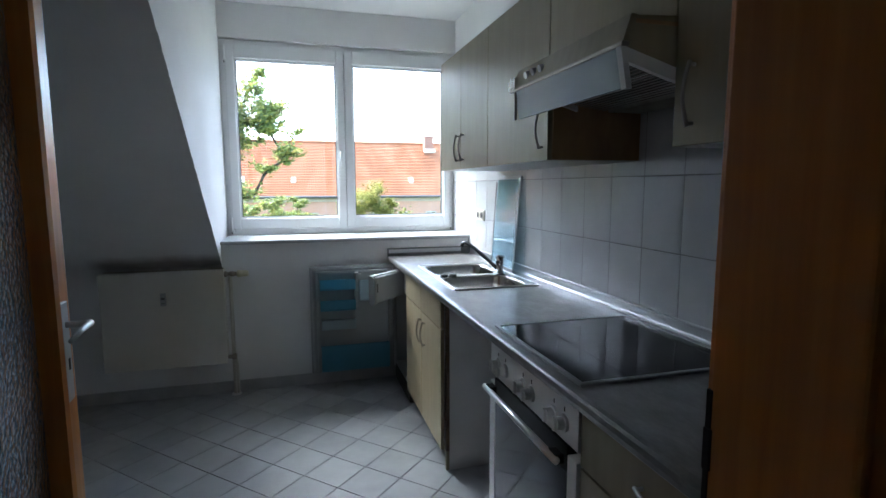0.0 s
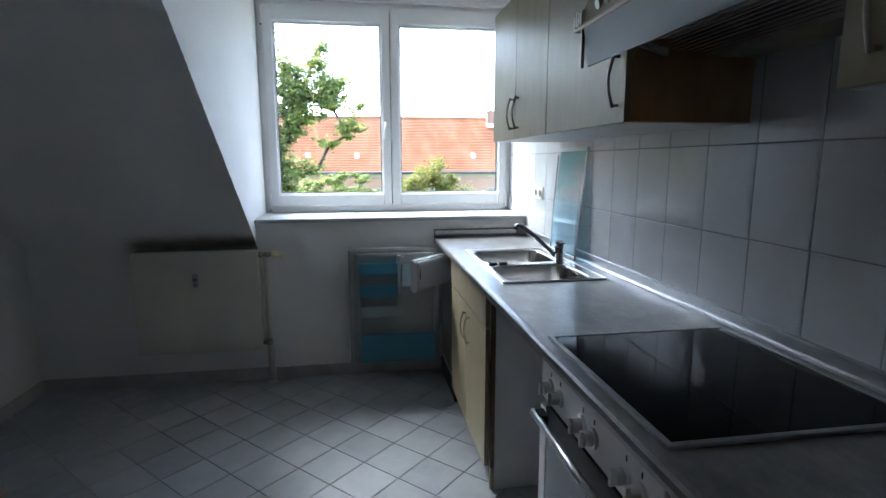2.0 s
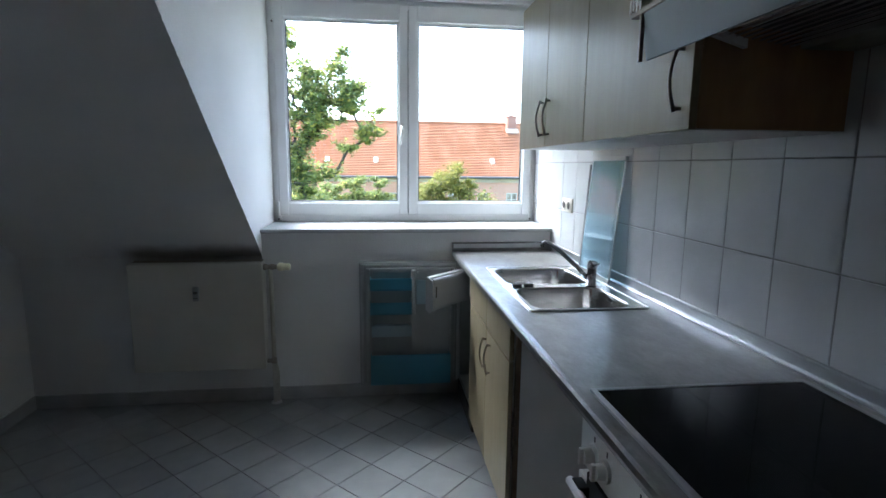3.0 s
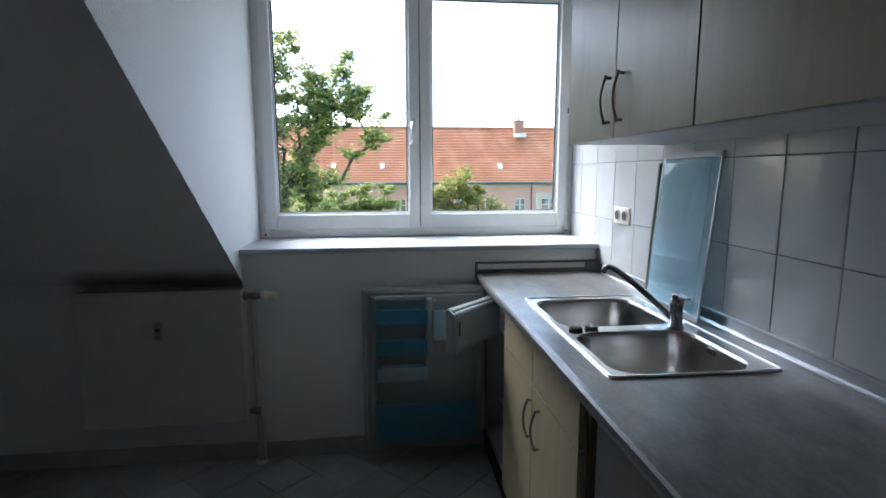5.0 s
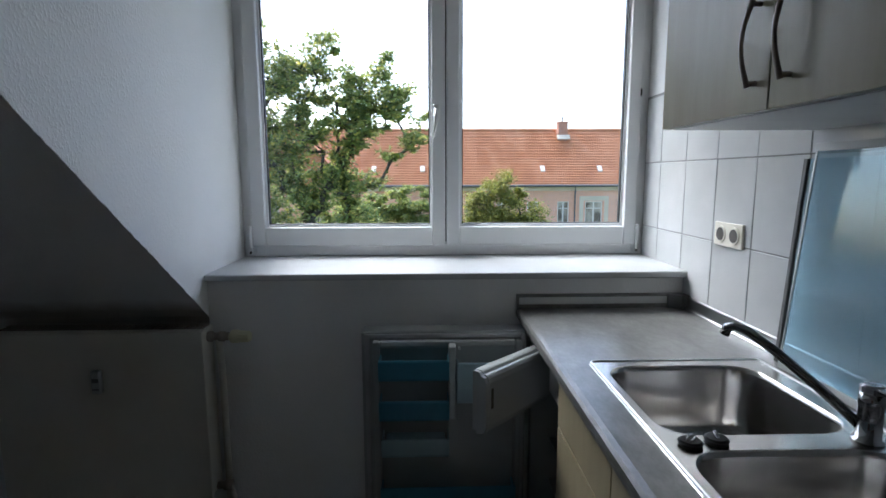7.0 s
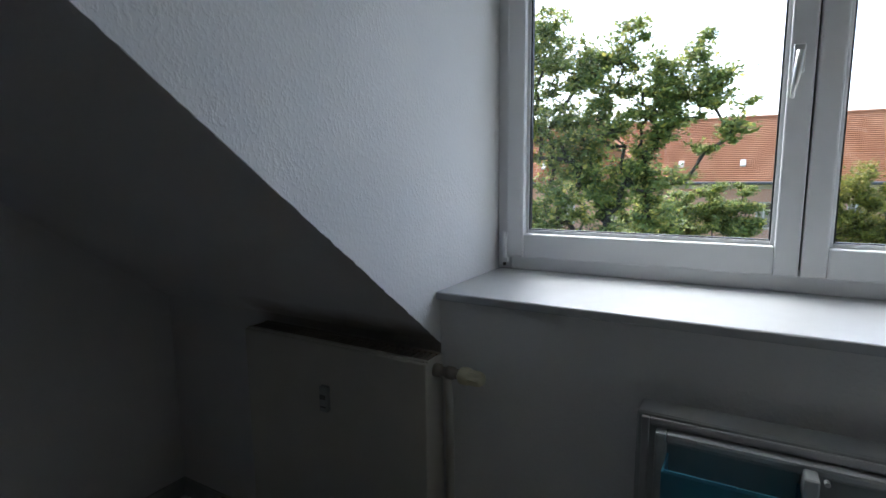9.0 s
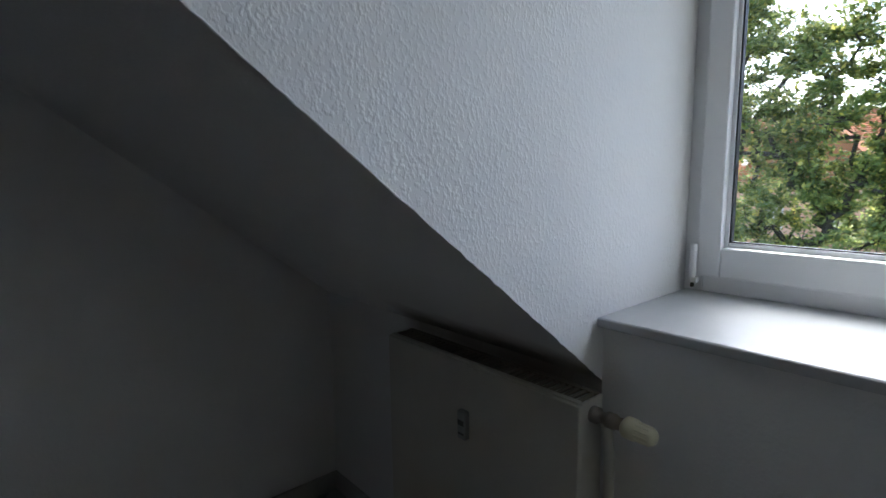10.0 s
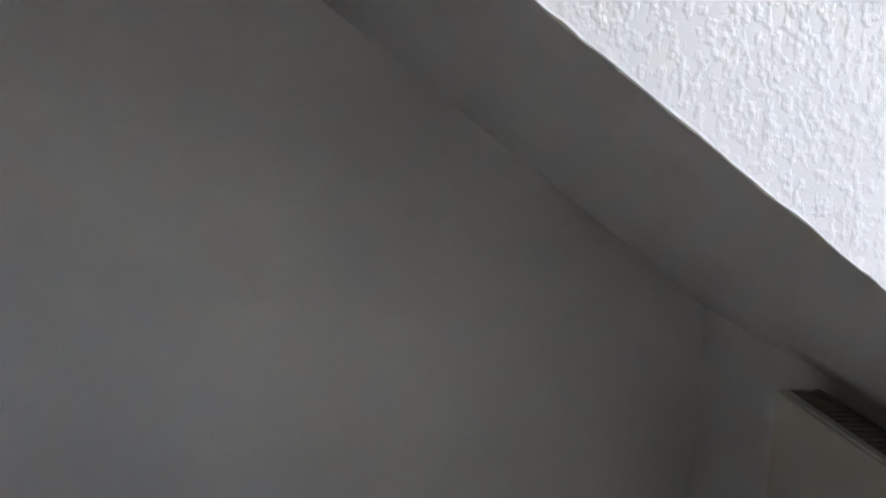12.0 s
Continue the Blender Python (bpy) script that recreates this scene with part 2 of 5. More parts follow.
for p_, c_ in ((0.5, (0.27, 0.33, 0.1, 1)), (0.85, (0.48, 0.5, 0.16, 1))):
    x_ = le.new(p_)
    x_.color = c_
wire(leaf_mat, ri.outputs["Random Per Island"], lr.inputs["Fac"])
wire(leaf_mat, lr.outputs["Color"], leaf_mat.node_tree.nodes["Principled BSDF"].inputs["Base Color"])
tl = node(leaf_mat, "ShaderNodeBsdfTranslucent")
wire(leaf_mat, lr.outputs["Color"], tl.inputs["Color"])
ml = node(leaf_mat, "ShaderNodeMixShader", Fac=0.5)
wire(leaf_mat, leaf_mat.node_tree.nodes["Principled BSDF"].outputs[0], ml.inputs[1])
wire(leaf_mat, tl.outputs[0], ml.inputs[2])
wire(leaf_mat, ml.outputs[0], leaf_mat.node_tree.nodes["Material Output"].inputs["Surface"])
bush_mat = leaf_mat.copy()
bush_mat.name = "yellowish_bush_leaf"
for el_, c_ in zip([n for n in bush_mat.node_tree.nodes if n.type == "VALTORGB"][0].color_ramp.elements, ((0.13, 0.15, 0.03), (0.27, 0.28, 0.055), (0.42, 0.4, 0.09), (0.62, 0.5, 0.13))):
    el_.color = (*c_, 1)
bark_mat = material("dark_bark", (0.07, 0.055, 0.04), 0.95)
grain(bark_mat, [(0.3, (0.04, 0.032, 0.025)), (0.7, (0.1, 0.08, 0.06))], 6, 8, (3, 3, 0.5))
grass_mat = material("courtyard_grass", (0.08, 0.11, 0.035), 0.95)
grain(grass_mat, [(0.3, (0.05, 0.08, 0.025)), (0.7, (0.11, 0.14, 0.05))], 0.7, 9)
hall_floor_mat = material("hall_floor_laminate", (0.25, 0.15, 0.08), 0.4)
grain(hall_floor_mat, [(0.3, (0.2, 0.11, 0.06)), (0.7, (0.3, 0.19, 0.1))], 6, 8, (8, 0.7, 1))


# ---- mesh helpers ----
def link(name, bm, mat, parent=None, label="", smooth=False):
    me = bpy.data.meshes.new(name)
    bmesh.ops.recalc_face_normals(bm, faces=bm.faces)
    bm.to_mesh(me)
    bm.free()
    if smooth:
        for p in me.polygons:
            p.use_smooth = True
    for x in (mat if isinstance(mat, (list, tuple)) else [mat]):
        me.materials.append(x)
    ob = new(name, me)
    if parent is not None:
        ob.parent = parent
    if label:
        ob["label"] = label
    return ob


def part(name, bm, mat, parent, label="", smooth=False):
    return link(name, bm, mat, parent, label, smooth)


def thing(name, label, category, at=(0, 0, 0), group="", kind=""):
    e = new(name)
    e.location = at
    e.empty_display_size = 0.1
    return tagged(e, label, category, group, kind)


def add_box(bm, x0, x1, y0, y1, z0, z1, bevel=0.0, seg=2):
    m = Matrix.LocRotScale(((x0 + x1) / 2, (y0 + y1) / 2, (z0 + z1) / 2), None, (abs(x1 - x0), abs(y1 - y0), abs(z1 - z0)))
    r = bmesh.ops.create_cube(bm, size=1, matrix=m)
    if bevel:
        es = list({e for v in r["verts"] for e in v.link_edges})
        bmesh.ops.bevel(bm, geom=es, offset=bevel, segments=seg, affect="EDGES", profile=0.6)
    return r["verts"]


def box(x0, x1, y0, y1, z0, z1, bevel=0.0, seg=2):
    bm = bmesh.new()
    add_box(bm, x0, x1, y0, y1, z0, z1, bevel, seg)
    return bm


def add_prism(bm, pts, axis, a, b):
    """A polygon of two coordinates, drawn out along axis from a to b."""
    def put(p, c):
        return {"x": (c, p[0], p[1]), "y": (p[0], c, p[1]), "z": (p[0], p[1], c)}[axis]
    lo = [bm.verts.new(put(p, a)) for p in pts]
    hi = [bm.verts.new(put(p, b)) for p in pts]
    bm.faces.new(lo)
    bm.faces.new(hi[::-1])
    n = len(pts)
    for i in range(n):
        bm.faces.new((lo[i], hi[i], hi[(i + 1) % n], lo[(i + 1) % n]))


def prism(pts, axis, a, b):
    bm = bmesh.new()
    add_prism(bm, pts, axis, a, b)
    return bm


def add_tube(bm, pts, radii, seg=10):
    """A round bar along a line of points."""
    pts = [Vector(p) for p in pts]
    if not isinstance(radii, (list, tuple)):
        radii = [radii] * len(pts)
    rings = []
    ref = Vector((0.31, 0.77, 0.55))
    for i, p in enumerate(pts):
        d = (pts[min(i + 1, len(pts) - 1)] - pts[max(i - 1, 0)]).normalized()
        u = d.cross(ref).normalized()
        w = d.cross(u)
        rings.append([bm.verts.new(p + (u * math.cos(6.28319 * k / seg) + w * math.sin(6.28319 * k / seg)) * radii[i]) for k in range(seg)])
    for a, b in zip(rings, rings[1:]):
        for k in range(seg):
            bm.faces.new((a[k], a[(k + 1) % seg], b[(k + 1) % seg], b[k]))
    bm.faces.new(rings[0][::-1])
    bm.faces.new(rings[-1])


def tube(pts, radii, seg=10):
    bm = bmesh.new()
    add_tube(bm, pts, radii, seg)
    return bm


def round_rect(x0, x1, y0, y1, r, n=6):
    out = []
    for cx, cy, a0 in ((x1 - r, y1 - r, 0), (x0 + r, y1 - r, 90), (x0 + r, y0 + r, 180), (x1 - r, y0 + r, 270)):
        for k in range(n + 1):
            a = radians(a0 + 90 * k / n)
            out.append((cx + r * math.cos(a), cy + r * math.sin(a)))
    return out


def frame_bars(bm, x0, x1, z0, z1, w, y0, y1, bevel=0.0):
    """Four bars round an opening in the plane of x and z; w: left, right, bottom, top."""
    add_box(bm, x0, x0 + w[0], y0, y1, z0, z1, bevel)
    add_box(bm, x1 - w[1], x1, y0, y1, z0, z1, bevel)
    add_box(bm, x0 + w[0], x1 - w[1], y0 + 0.001, y1 - 0.001, z0, z0 + w[2], bevel)
    add_box(bm, x0 + w[0], x1 - w[1], y0 + 0.001, y1 - 0.001, z1 - w[3], z1, bevel)


def structure(name, bm, mat, label, category):
    return tagged(link(name, bm, mat), label, category, kind="structure")


# ---- plan: tiled wall at x 0, window wall at y 0, floor at z 0 ----
WEST, SOUTH, CEIL, CHEEK = -3.02, -3.235, 2.664, -1.727
KNEE, PITCH = 0.878, 0.781
NORTH = 0.395
SLOPE_TOP = -(CEIL - KNEE) / PITCH

floor = structure("floor", box(WEST - 0.2, 0.2, -3.31, 0.3, -0.2, -0.006), floor_grout, "kitchen floor of pale square tiles laid diagonally", "floor")
structure("floor_hall", box(-2.6, 0.3, -5.2, -3.31, -0.2, -0.004), hall_floor_mat, "brown laminate floor of the hallway", "floor")
structure("wall_east", box(0, 0.2, SOUTH, 0.62, -0.1, 3.0), wall_paint, "white painted wall behind the kitchen units", "wall")
structure("wall_west", box(WEST - 0.2, WEST, SOUTH - 0.15, 0.3, -0.1, 3.0), wall_paint, "white woodchip papered side wall", "wall")
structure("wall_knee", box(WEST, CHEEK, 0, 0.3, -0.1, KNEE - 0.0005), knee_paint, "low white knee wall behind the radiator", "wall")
structure("wall_north", box(CHEEK, 0, 0, 0.6, -0.1, 1.01), wall_paint, "white woodchip wall below the window", "wall")
structure("wall_lintel", box(CHEEK, 0, NORTH - 0.035, 0.62, 2.425, CEIL + 0.3), wall_paint, "white wall strip above the window", "wall")
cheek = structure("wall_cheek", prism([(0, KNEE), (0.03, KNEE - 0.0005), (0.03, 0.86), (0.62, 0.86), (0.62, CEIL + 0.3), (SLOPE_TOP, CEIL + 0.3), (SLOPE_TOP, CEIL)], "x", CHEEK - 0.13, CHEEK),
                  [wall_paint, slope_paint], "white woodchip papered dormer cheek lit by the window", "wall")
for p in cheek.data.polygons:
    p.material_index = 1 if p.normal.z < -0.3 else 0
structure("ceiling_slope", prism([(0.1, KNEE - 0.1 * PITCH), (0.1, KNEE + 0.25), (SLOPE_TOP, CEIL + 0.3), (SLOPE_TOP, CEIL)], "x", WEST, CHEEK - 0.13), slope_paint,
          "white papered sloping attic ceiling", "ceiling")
structure("ceiling", box(WEST, 0, SOUTH, SLOPE_TOP, CEIL, CEIL + 0.2), smooth_paint, "flat white kitchen ceiling", "ceiling")
structure("ceiling_dormer", box(CHEEK, 0, SLOPE_TOP, NORTH - 0.035, CEIL, CEIL + 0.2), smooth_paint, "flat white ceiling of the dormer", "ceiling")
DOOR_L, DOOR_R, DOOR_H = -1.73, -0.8, 2.03
structure("wall_south", box(WEST, DOOR_L - 0.03, SOUTH - 0.15, SOUTH, -0.1, 3.0), wall_paint, "white wall beside the kitchen door", "wall")
structure("wall_south_2", box(DOOR_R + 0.03, 0.2, SOUTH - 0.15, SOUTH, -0.1, 3.0), wall_paint, "white wall beside the kitchen units", "wall")
structure("wall_south_3", box(DOOR_L - 0.03, DOOR_R + 0.03, SOUTH - 0.15, SOUTH, DOOR_H + 0.03, 3.0), wall_paint, "white wall above the kitchen door", "wall")
structure("wall_hall_west", box(-2.6, -2.4, -5.2, SOUTH - 0.15, -0.1, 3.0), wall_paint, "white hallway wall", "wall")
structure("wall_hall_east", box(0.1, 0.3, -5.2, SOUTH - 0.15, -0.1, 3.0), wall_paint, "white hallway wall", "wall")
structure("wall_hall_south", box(-2.4, 0.1, -5.2, -5.0, -0.1, 3.0), wall_paint, "white hallway end wall", "wall")
structure("ceiling_hall", box(-2.4, 0.1, -5.0, SOUTH - 0.15, CEIL, CEIL + 0.2), smooth_paint, "white hallway ceiling", "ceiling")

# frayed paper edge where the slope meets the cheek
edge_rnd = random.Random(3)
pts_ = [(CHEEK + edge_rnd.uniform(-0.0015, 0.0012), -k * 0.0135, KNEE + k * 0.0135 * PITCH + edge_rnd.uniform(-0.001, 0.0012)) for k in range(170)]
structure("trim_paper_edge", tube(pts_, [edge_rnd.uniform(0.0008, 0.0026) for _ in pts_], 6), wall_paint, "frayed white wallpaper edge along the slope", "trim")

# skirting
structure("baseboard", box(WEST, -0.57, -0.012, 0, 0, 0.078, 0.002), skirting_mat, "grey tiled skirting below the knee wall", "skirting")
structure("baseboard_west", box(WEST, WEST + 0.012, -2.9, -0.012, 0, 0.078, 0.002), skirting_mat, "grey tiled skirting along the side wall", "skirting")

# window sill
structure("window_sill", box(CHEEK, 0, -0.03, NORTH + 0.09, 1.01, 1.034, 0.007, 3), sill_paint, "deep white lacquered window sill", "window sill")


# ---- window ----
def make_window():
    w = thing("window_1", "closed white plastic double window with two sashes", "window", (CHEEK / 2, NORTH, 1.034), kind="structure")
    inv = Matrix.Translation((-CHEEK / 2, -NORTH, -1.034))

    def put(name, bm, mat, parent=w, label="", smooth=False):
        bm.transform(inv)
        return part(name, bm, mat, parent, label, smooth)
    x0, x1, z0, z1 = CHEEK, 0.0, 1.0345, 2.4245
    bm = bmesh.new()
    frame_bars(bm, x0, x1, z0, z1, (0.05, 0.05, 0.058, 0.055), NORTH + 0.005, NORTH + 0.075, 0.004)
    put("window_frame", bm, pvc)
    mid = -0.861
    put("meeting_bar", box(mid - 0.04, mid + 0.04, NORTH + 0.059, NORTH + 0.074, 1.09, 2.38), pvc)
    put("seal", box(mid - 0.006, mid + 0.006, NORTH + 0.02, NORTH + 0.058, 1.09, 2.38), gasket, w, "dark seal between the sashes")
    for i, (a, b, ga, gb) in enumerate(((x0 + 0.035, mid, -1.62, -0.93), (mid, x1 - 0.035, -0.792, -0.1))):
        bm = bmesh.new()
        zb, zt, gz0, gz1 = 1.078, 2.395, 1.17, 2.285
        y0, y1 = NORTH - 0.012, NORTH + 0.058
        frame_bars(bm, a + 0.002, b - 0.002, zb, zt, (ga - a - 0.012, b - gb - 0.012, gz0 - zb - 0.012, zt - gz1 - 0.012), y0, y1, 0.006)
        sash = put("sash", bm, pvc)
        bm = bmesh.new()
        frame_bars(bm, ga - 0.014, gb + 0.014, gz0 - 0.014, gz1 + 0.014, (0.014, 0.014, 0.014, 0.014), NORTH + 0.012, NORTH + 0.05, 0.003)
        put("glazing_bead", bm, pvc, sash)
        bm = bmesh.new()
        frame_bars(bm, ga - 0.001, gb + 0.001, gz0 - 0.001, gz1 + 0.001, (0.005, 0.005, 0.004, 0.004), NORTH + 0.016, NORTH + 0.0355)
        put("gasket", bm, gasket, sash, "thin black rubber gasket")
        pane = put("pane", box(ga, gb, NORTH + 0.036, NORTH + 0.042, gz0, gz1), pane_glass, sash)
        pane.visible_shadow = False
        xs = (x0 + 0.034) if i == 0 else (x1 - 0.034)
        for z in (1.12, 2.33):
            bm = bmesh.new()
            add_tube(bm, [(xs, NORTH - 0.02, z - 0.045), (xs, NORTH - 0.02, z + 0.045)], 0.009)
            add_box(bm, xs - 0.004, xs + 0.012 if i == 0 else xs + 0.004, NORTH - 0.026, NORTH - 0.01, z - 0.06, z - 0.045, 0.002)
            hg = put("hinge", bm, pvc, sash)
            put("hinge_pin", box(xs - 0.004, xs + 0.004, NORTH - 0.026, NORTH - 0.016, z - 0.072, z - 0.061, 0.002), rad_dark, hg, "dark hinge pin")
    put("latch", box(-0.044, -0.038, NORTH - 0.016, NORTH - 0.01, 1.705, 1.735, 0.001), rad_dark, w, "small dark latch")
    bm = bmesh.new()
    add_box(bm, mid - 0.052, mid - 0.026, NORTH - 0.026, NORTH - 0.012, 1.6, 1.67, 0.005)
    add_tube(bm, [(mid - 0.039, NORTH - 0.026, 1.64), (mid - 0.039, NORTH - 0.055, 1.64)], 0.008)
    add_tube(bm, [(mid - 0.039, NORTH - 0.055, 1.648), (mid - 0.042, NORTH - 0.058, 1.6), (mid - 0.05, NORTH - 0.056, 1.535)], [0.009, 0.009, 0.006])
    put("window_handle", bm, silver, w, "silvery lever handle", True)


make_window()


# ---- door with lining ----
def make_door():
    lining = thing("door_lining", "orange beech door lining with rounded casing", "door frame", ((DOOR_L + DOOR_R) / 2, SOUTH - 0.075, 0), kind="structure")
    inv = Matrix.Translation((-(DOOR_L + DOOR_R) / 2, -(SOUTH - 0.075), 0))
    for name, b in (("jamb", (DOOR_R, DOOR_R + 0.028, SOUTH - 0.16, SOUTH + 0.006, 0, DOOR_H)),
                    ("jamb", (DOOR_L - 0.028, DOOR_L, SOUTH - 0.16, SOUTH + 0.006, 0, DOOR_H)),
                    ("head", (DOOR_L - 0.028, DOOR_R + 0.028, SOUTH - 0.16, SOUTH + 0.006, DOOR_H, DOOR_H + 0.028)),
                    ("casing", (DOOR_R + 0.012, DOOR_R + 0.085, SOUTH + 0.002, SOUTH + 0.022, 0, DOOR_H + 0.07)),
                    ("casing", (DOOR_L - 0.085, DOOR_L - 0.012, SOUTH + 0.002, SOUTH + 0.022, 0, DOOR_H + 0.07)),
                    ("casing", (DOOR_L - 0.012, DOOR_R + 0.012, SOUTH + 0.002, SOUTH + 0.022, DOOR_H + 0.01, DOOR_H + 0.07)),
                    ("casing", (DOOR_R + 0.012, DOOR_R + 0.085, SOUTH - 0.176, SOUTH - 0.154, 0, DOOR_H + 0.07)),
                    ("casing", (DOOR_L - 0.085, DOOR_L - 0.012, SOUTH - 0.176, SOUTH - 0.154, 0, DOOR_H + 0.07))):
        bm = box(*b, 0.006, 3)
        bm.transform(inv)
        part(name, bm, door_wood, lining)
    bm = box(DOOR_R - 0.0015, DOOR_R + 0.004, SOUTH - 0.001, SOUTH + 0.007, 0.94, 1.165, 0.001)
    add_box(bm, DOOR_R - 0.003, DOOR_R + 0.004, SOUTH - 0.003, SOUTH + 0.0075, 1.07, 1.12, 0.001)
    bm.transform(inv)
    part("strike_plate", bm, black_plastic, lining, "dark metal strike plate")

    leaf = thing("door_1", "open orange beech door with a pebbled glass panel", "door", (DOOR_L + 0.005, SOUTH + 0.02, 0), kind="structure")
    leaf.rotation_euler = (0, 0, radians(LEAF_TURN))
    # built closed: local x along the leaf, the hall side faces -y
    L, T, zt = 0.86, 0.04, 2.01
    bm = bmesh.new()
    s = 0.125
    add_box(bm, 0, s, -T, 0, 0.008, zt, 0.003)
    add_box(bm, L - s, L, -T, 0, 0.008, zt, 0.003)
    add_box(bm, s, L - s, -T + 0.001, -0.001, 0.008, 0.4, 0.003)
    add_box(bm, s, L - s, -T + 0.001, -0.001, zt - s, zt, 0.003)
    part("door_panel", bm, door_wood, leaf)
    for sx, ex in ((s, 1), (L - s, -1)):
        for f in (-1, 1):
            o = -T if f == -1 else 0.0
            bm = prism([(sx - 0.006 * ex, o), (sx - 0.006 * ex, o + 0.012 * f), (sx + 0.004 * ex, o + 0.024 * f), (sx + 0.018 * ex, o + 0.02 * f), (sx + 0.02 * ex, o - 0.017 * f), (sx, o - 0.017 * f), (sx, o)], "z", 0.394, zt - s + 0.006)
            part("glazing_bead", bm, door_wood, leaf)
    for sz, ez in ((0.4, 1), (zt - s, -1)):
        for f in (-1, 1):
            o = -T if f == -1 else 0.0
            bm = prism([(o, sz - 0.006 * ez), (o + 0.012 * f, sz - 0.006 * ez), (o + 0.024 * f, sz + 0.004 * ez), (o + 0.02 * f, sz + 0.018 * ez), (o - 0.017 * f, sz + 0.02 * ez), (o - 0.017 * f, sz), (o, sz)], "x", s + 0.02, L - s - 0.02)
            part("glazing_bead", bm, door_wood, leaf)
    pane = part("pane", box(s + 0.005, L - s - 0.005, -T / 2 - 0.003, -T / 2 + 0.003, 0.42, zt - s - 0.02), frosted, leaf, "pebbled privacy glass")
    hx, hz = L - 0.055, 1.095
    bm = box(hx - 0.02, hx + 0.02, -T - 0.008, -T, hz - 0.17, hz + 0.05, 0.003)
    plate = part("handle_plate", bm, aluminium, leaf, "long satin metal lock plate")
    bm = bmesh.new()
    add_tube(bm, [(hx, -T - 0.008, hz), (hx, -T - 0.05, hz)], 0.0075)
    add_tube(bm, [(hx + 0.004, -T - 0.052, hz), (hx - 0.06, -T - 0.055, hz + 0.002), (hx - 0.125, -T - 0.052, hz - 0.006)], [0.008, 0.006, 0.005])
    part("door_handle", bm, aluminium, leaf, "satin metal lever handle", True)
    part("keyhole", box(hx - 0.004, hx + 0.004, -T - 0.0095, -T - 0.0079, hz - 0.1, hz - 0.075), black_plastic, plate)


LEAF_TURN = 93.7
make_door()


# ---- kitchen units ----
FRONT = -0.575


def bow_handle(a, b, out, parent, mat=bronze):
    """A bowed bar handle between two points, standing off by the vector out."""
    a, b, out = Vector(a), Vector(b), Vector(out)
    pts = []
    for k in range(9):
        u = k / 8
        pts.append(a.lerp(b, u) + out * (0.42 + 0.46 * math.sin(math.pi * u)))
    bm = bmesh.new()
    add_tube(bm, pts, [0.0038 + 0.001 * abs(k - 4) / 4 for k in range(9)], 8)
    for p in (a.lerp(b, 0.05), a.lerp(b, 0.95)):
        add_tube(bm, [p, p + out * 0.46], 0.0046, 8)
    return part("handle", bm, mat, parent, "", True)


def carcass_panels(x0, x1, y0, y1, z0, z1, t=0.018):
    """The panels of an open-fronted cabinet box; the front is at x0."""
    return (("side_panel", (x0, x1, y0, y0 + t, z0, z1)), ("side_panel", (x0, x1, y1 - t, y1, z0, z1)),
            ("bottom_board", (x0, x1, y0 + t, y1 - t, z0, z0 + t)), ("top_board", (x0, x1, y0 + t, y1 - t, z1 - t, z1)),
            ("back_board", (x1 - 0.006, x1, y0 + t, y1 - t, z0 + t, z1 - t)))


def carcass(bm, *dims):
    for _, b in carcass_panels(*dims):
        add_box(bm, *b)


def panels(dims, inv, mat, parent, label):
    for name, b in carcass_panels(*dims):
        bm = box(*b, 0.0008, 1)
        bm.transform(inv)
        part(name, bm, mat, parent, label)


# worktop with a hole for the sink
worktop = thing("worktop", "long grey stone-patterned laminate worktop with rounded front", "worktop", (-0.3, -1.6, 0.9))
inv_w = Matrix.Translation((0.3, 1.6, -0.9))
bm = bmesh.new()
xs_, ys_ = (-0.6, -0.512, -0.104, 0.0), (SOUTH + 0.004, -1.352, -0.592, 0.0)
for i in range(3):
    for j in range(3):
        if (i, j) != (1, 1):
            add_box(bm, xs_[i], xs_[i + 1], ys_[j], ys_[j + 1], 0.862, 0.9)
nose = [(-0.6, 0.862), (-0.612, 0.862), (-0.618, 0.868), (-0.62, 0.88), (-0.618, 0.892), (-0.612, 0.898), (-0.6, 0.9)]
for j in range(3):
    add_prism(bm, nose, "y", ys_[j], ys_[j + 1])
bmesh.ops.remove_doubles(bm, verts=bm.verts[:], dist=0.0002)
bm.transform(inv_w)
part("slab", bm, worktop_mat, worktop)
bm = prism([(-0.001, 0.9), (-0.021, 0.9), (-0.021, 0.9032), (-0.0178, 0.906), (-0.0155, 0.912), (-0.0142, 0.924), (-0.0136, 0.936), (-0.0148, 0.9385), (-0.0138, 0.9435), (-0.0095, 0.946), (-0.001, 0.946)], "y", SOUTH + 0.01, -0.024)
bm.transform(inv_w)
part("sealing_strip", bm, strip_metal, worktop, "bright satin metal sealing strip")
bm = prism([(-0.001, 0.9), (-0.024, 0.9), (-0.024, 0.945), (-0.018, 0.95), (-0.001, 0.95)], "x", -0.62, -0.001)
bm.transform(inv_w)
up = part("upstand", bm, worktop_mat, worktop)
bm = box(-0.612, -0.075, -0.0275, -0.0235, 0.917, 0.942, 0.001)
bm.transform(inv_w)
part("trim_strip", bm, aluminium, up, "shiny metal trim strip")
bm = prism([(-0.072, -0.0235), (-0.072, -0.03), (-0.03, -0.05), (-0.0275, -0.06), (-0.008, -0.06), (-0.008, -0.0235)], "z", 0.9005, 0.951)
bm.transform(inv_w)
part("corner_piece", bm, gutter_mat, worktop, "dark grey plastic corner piece")


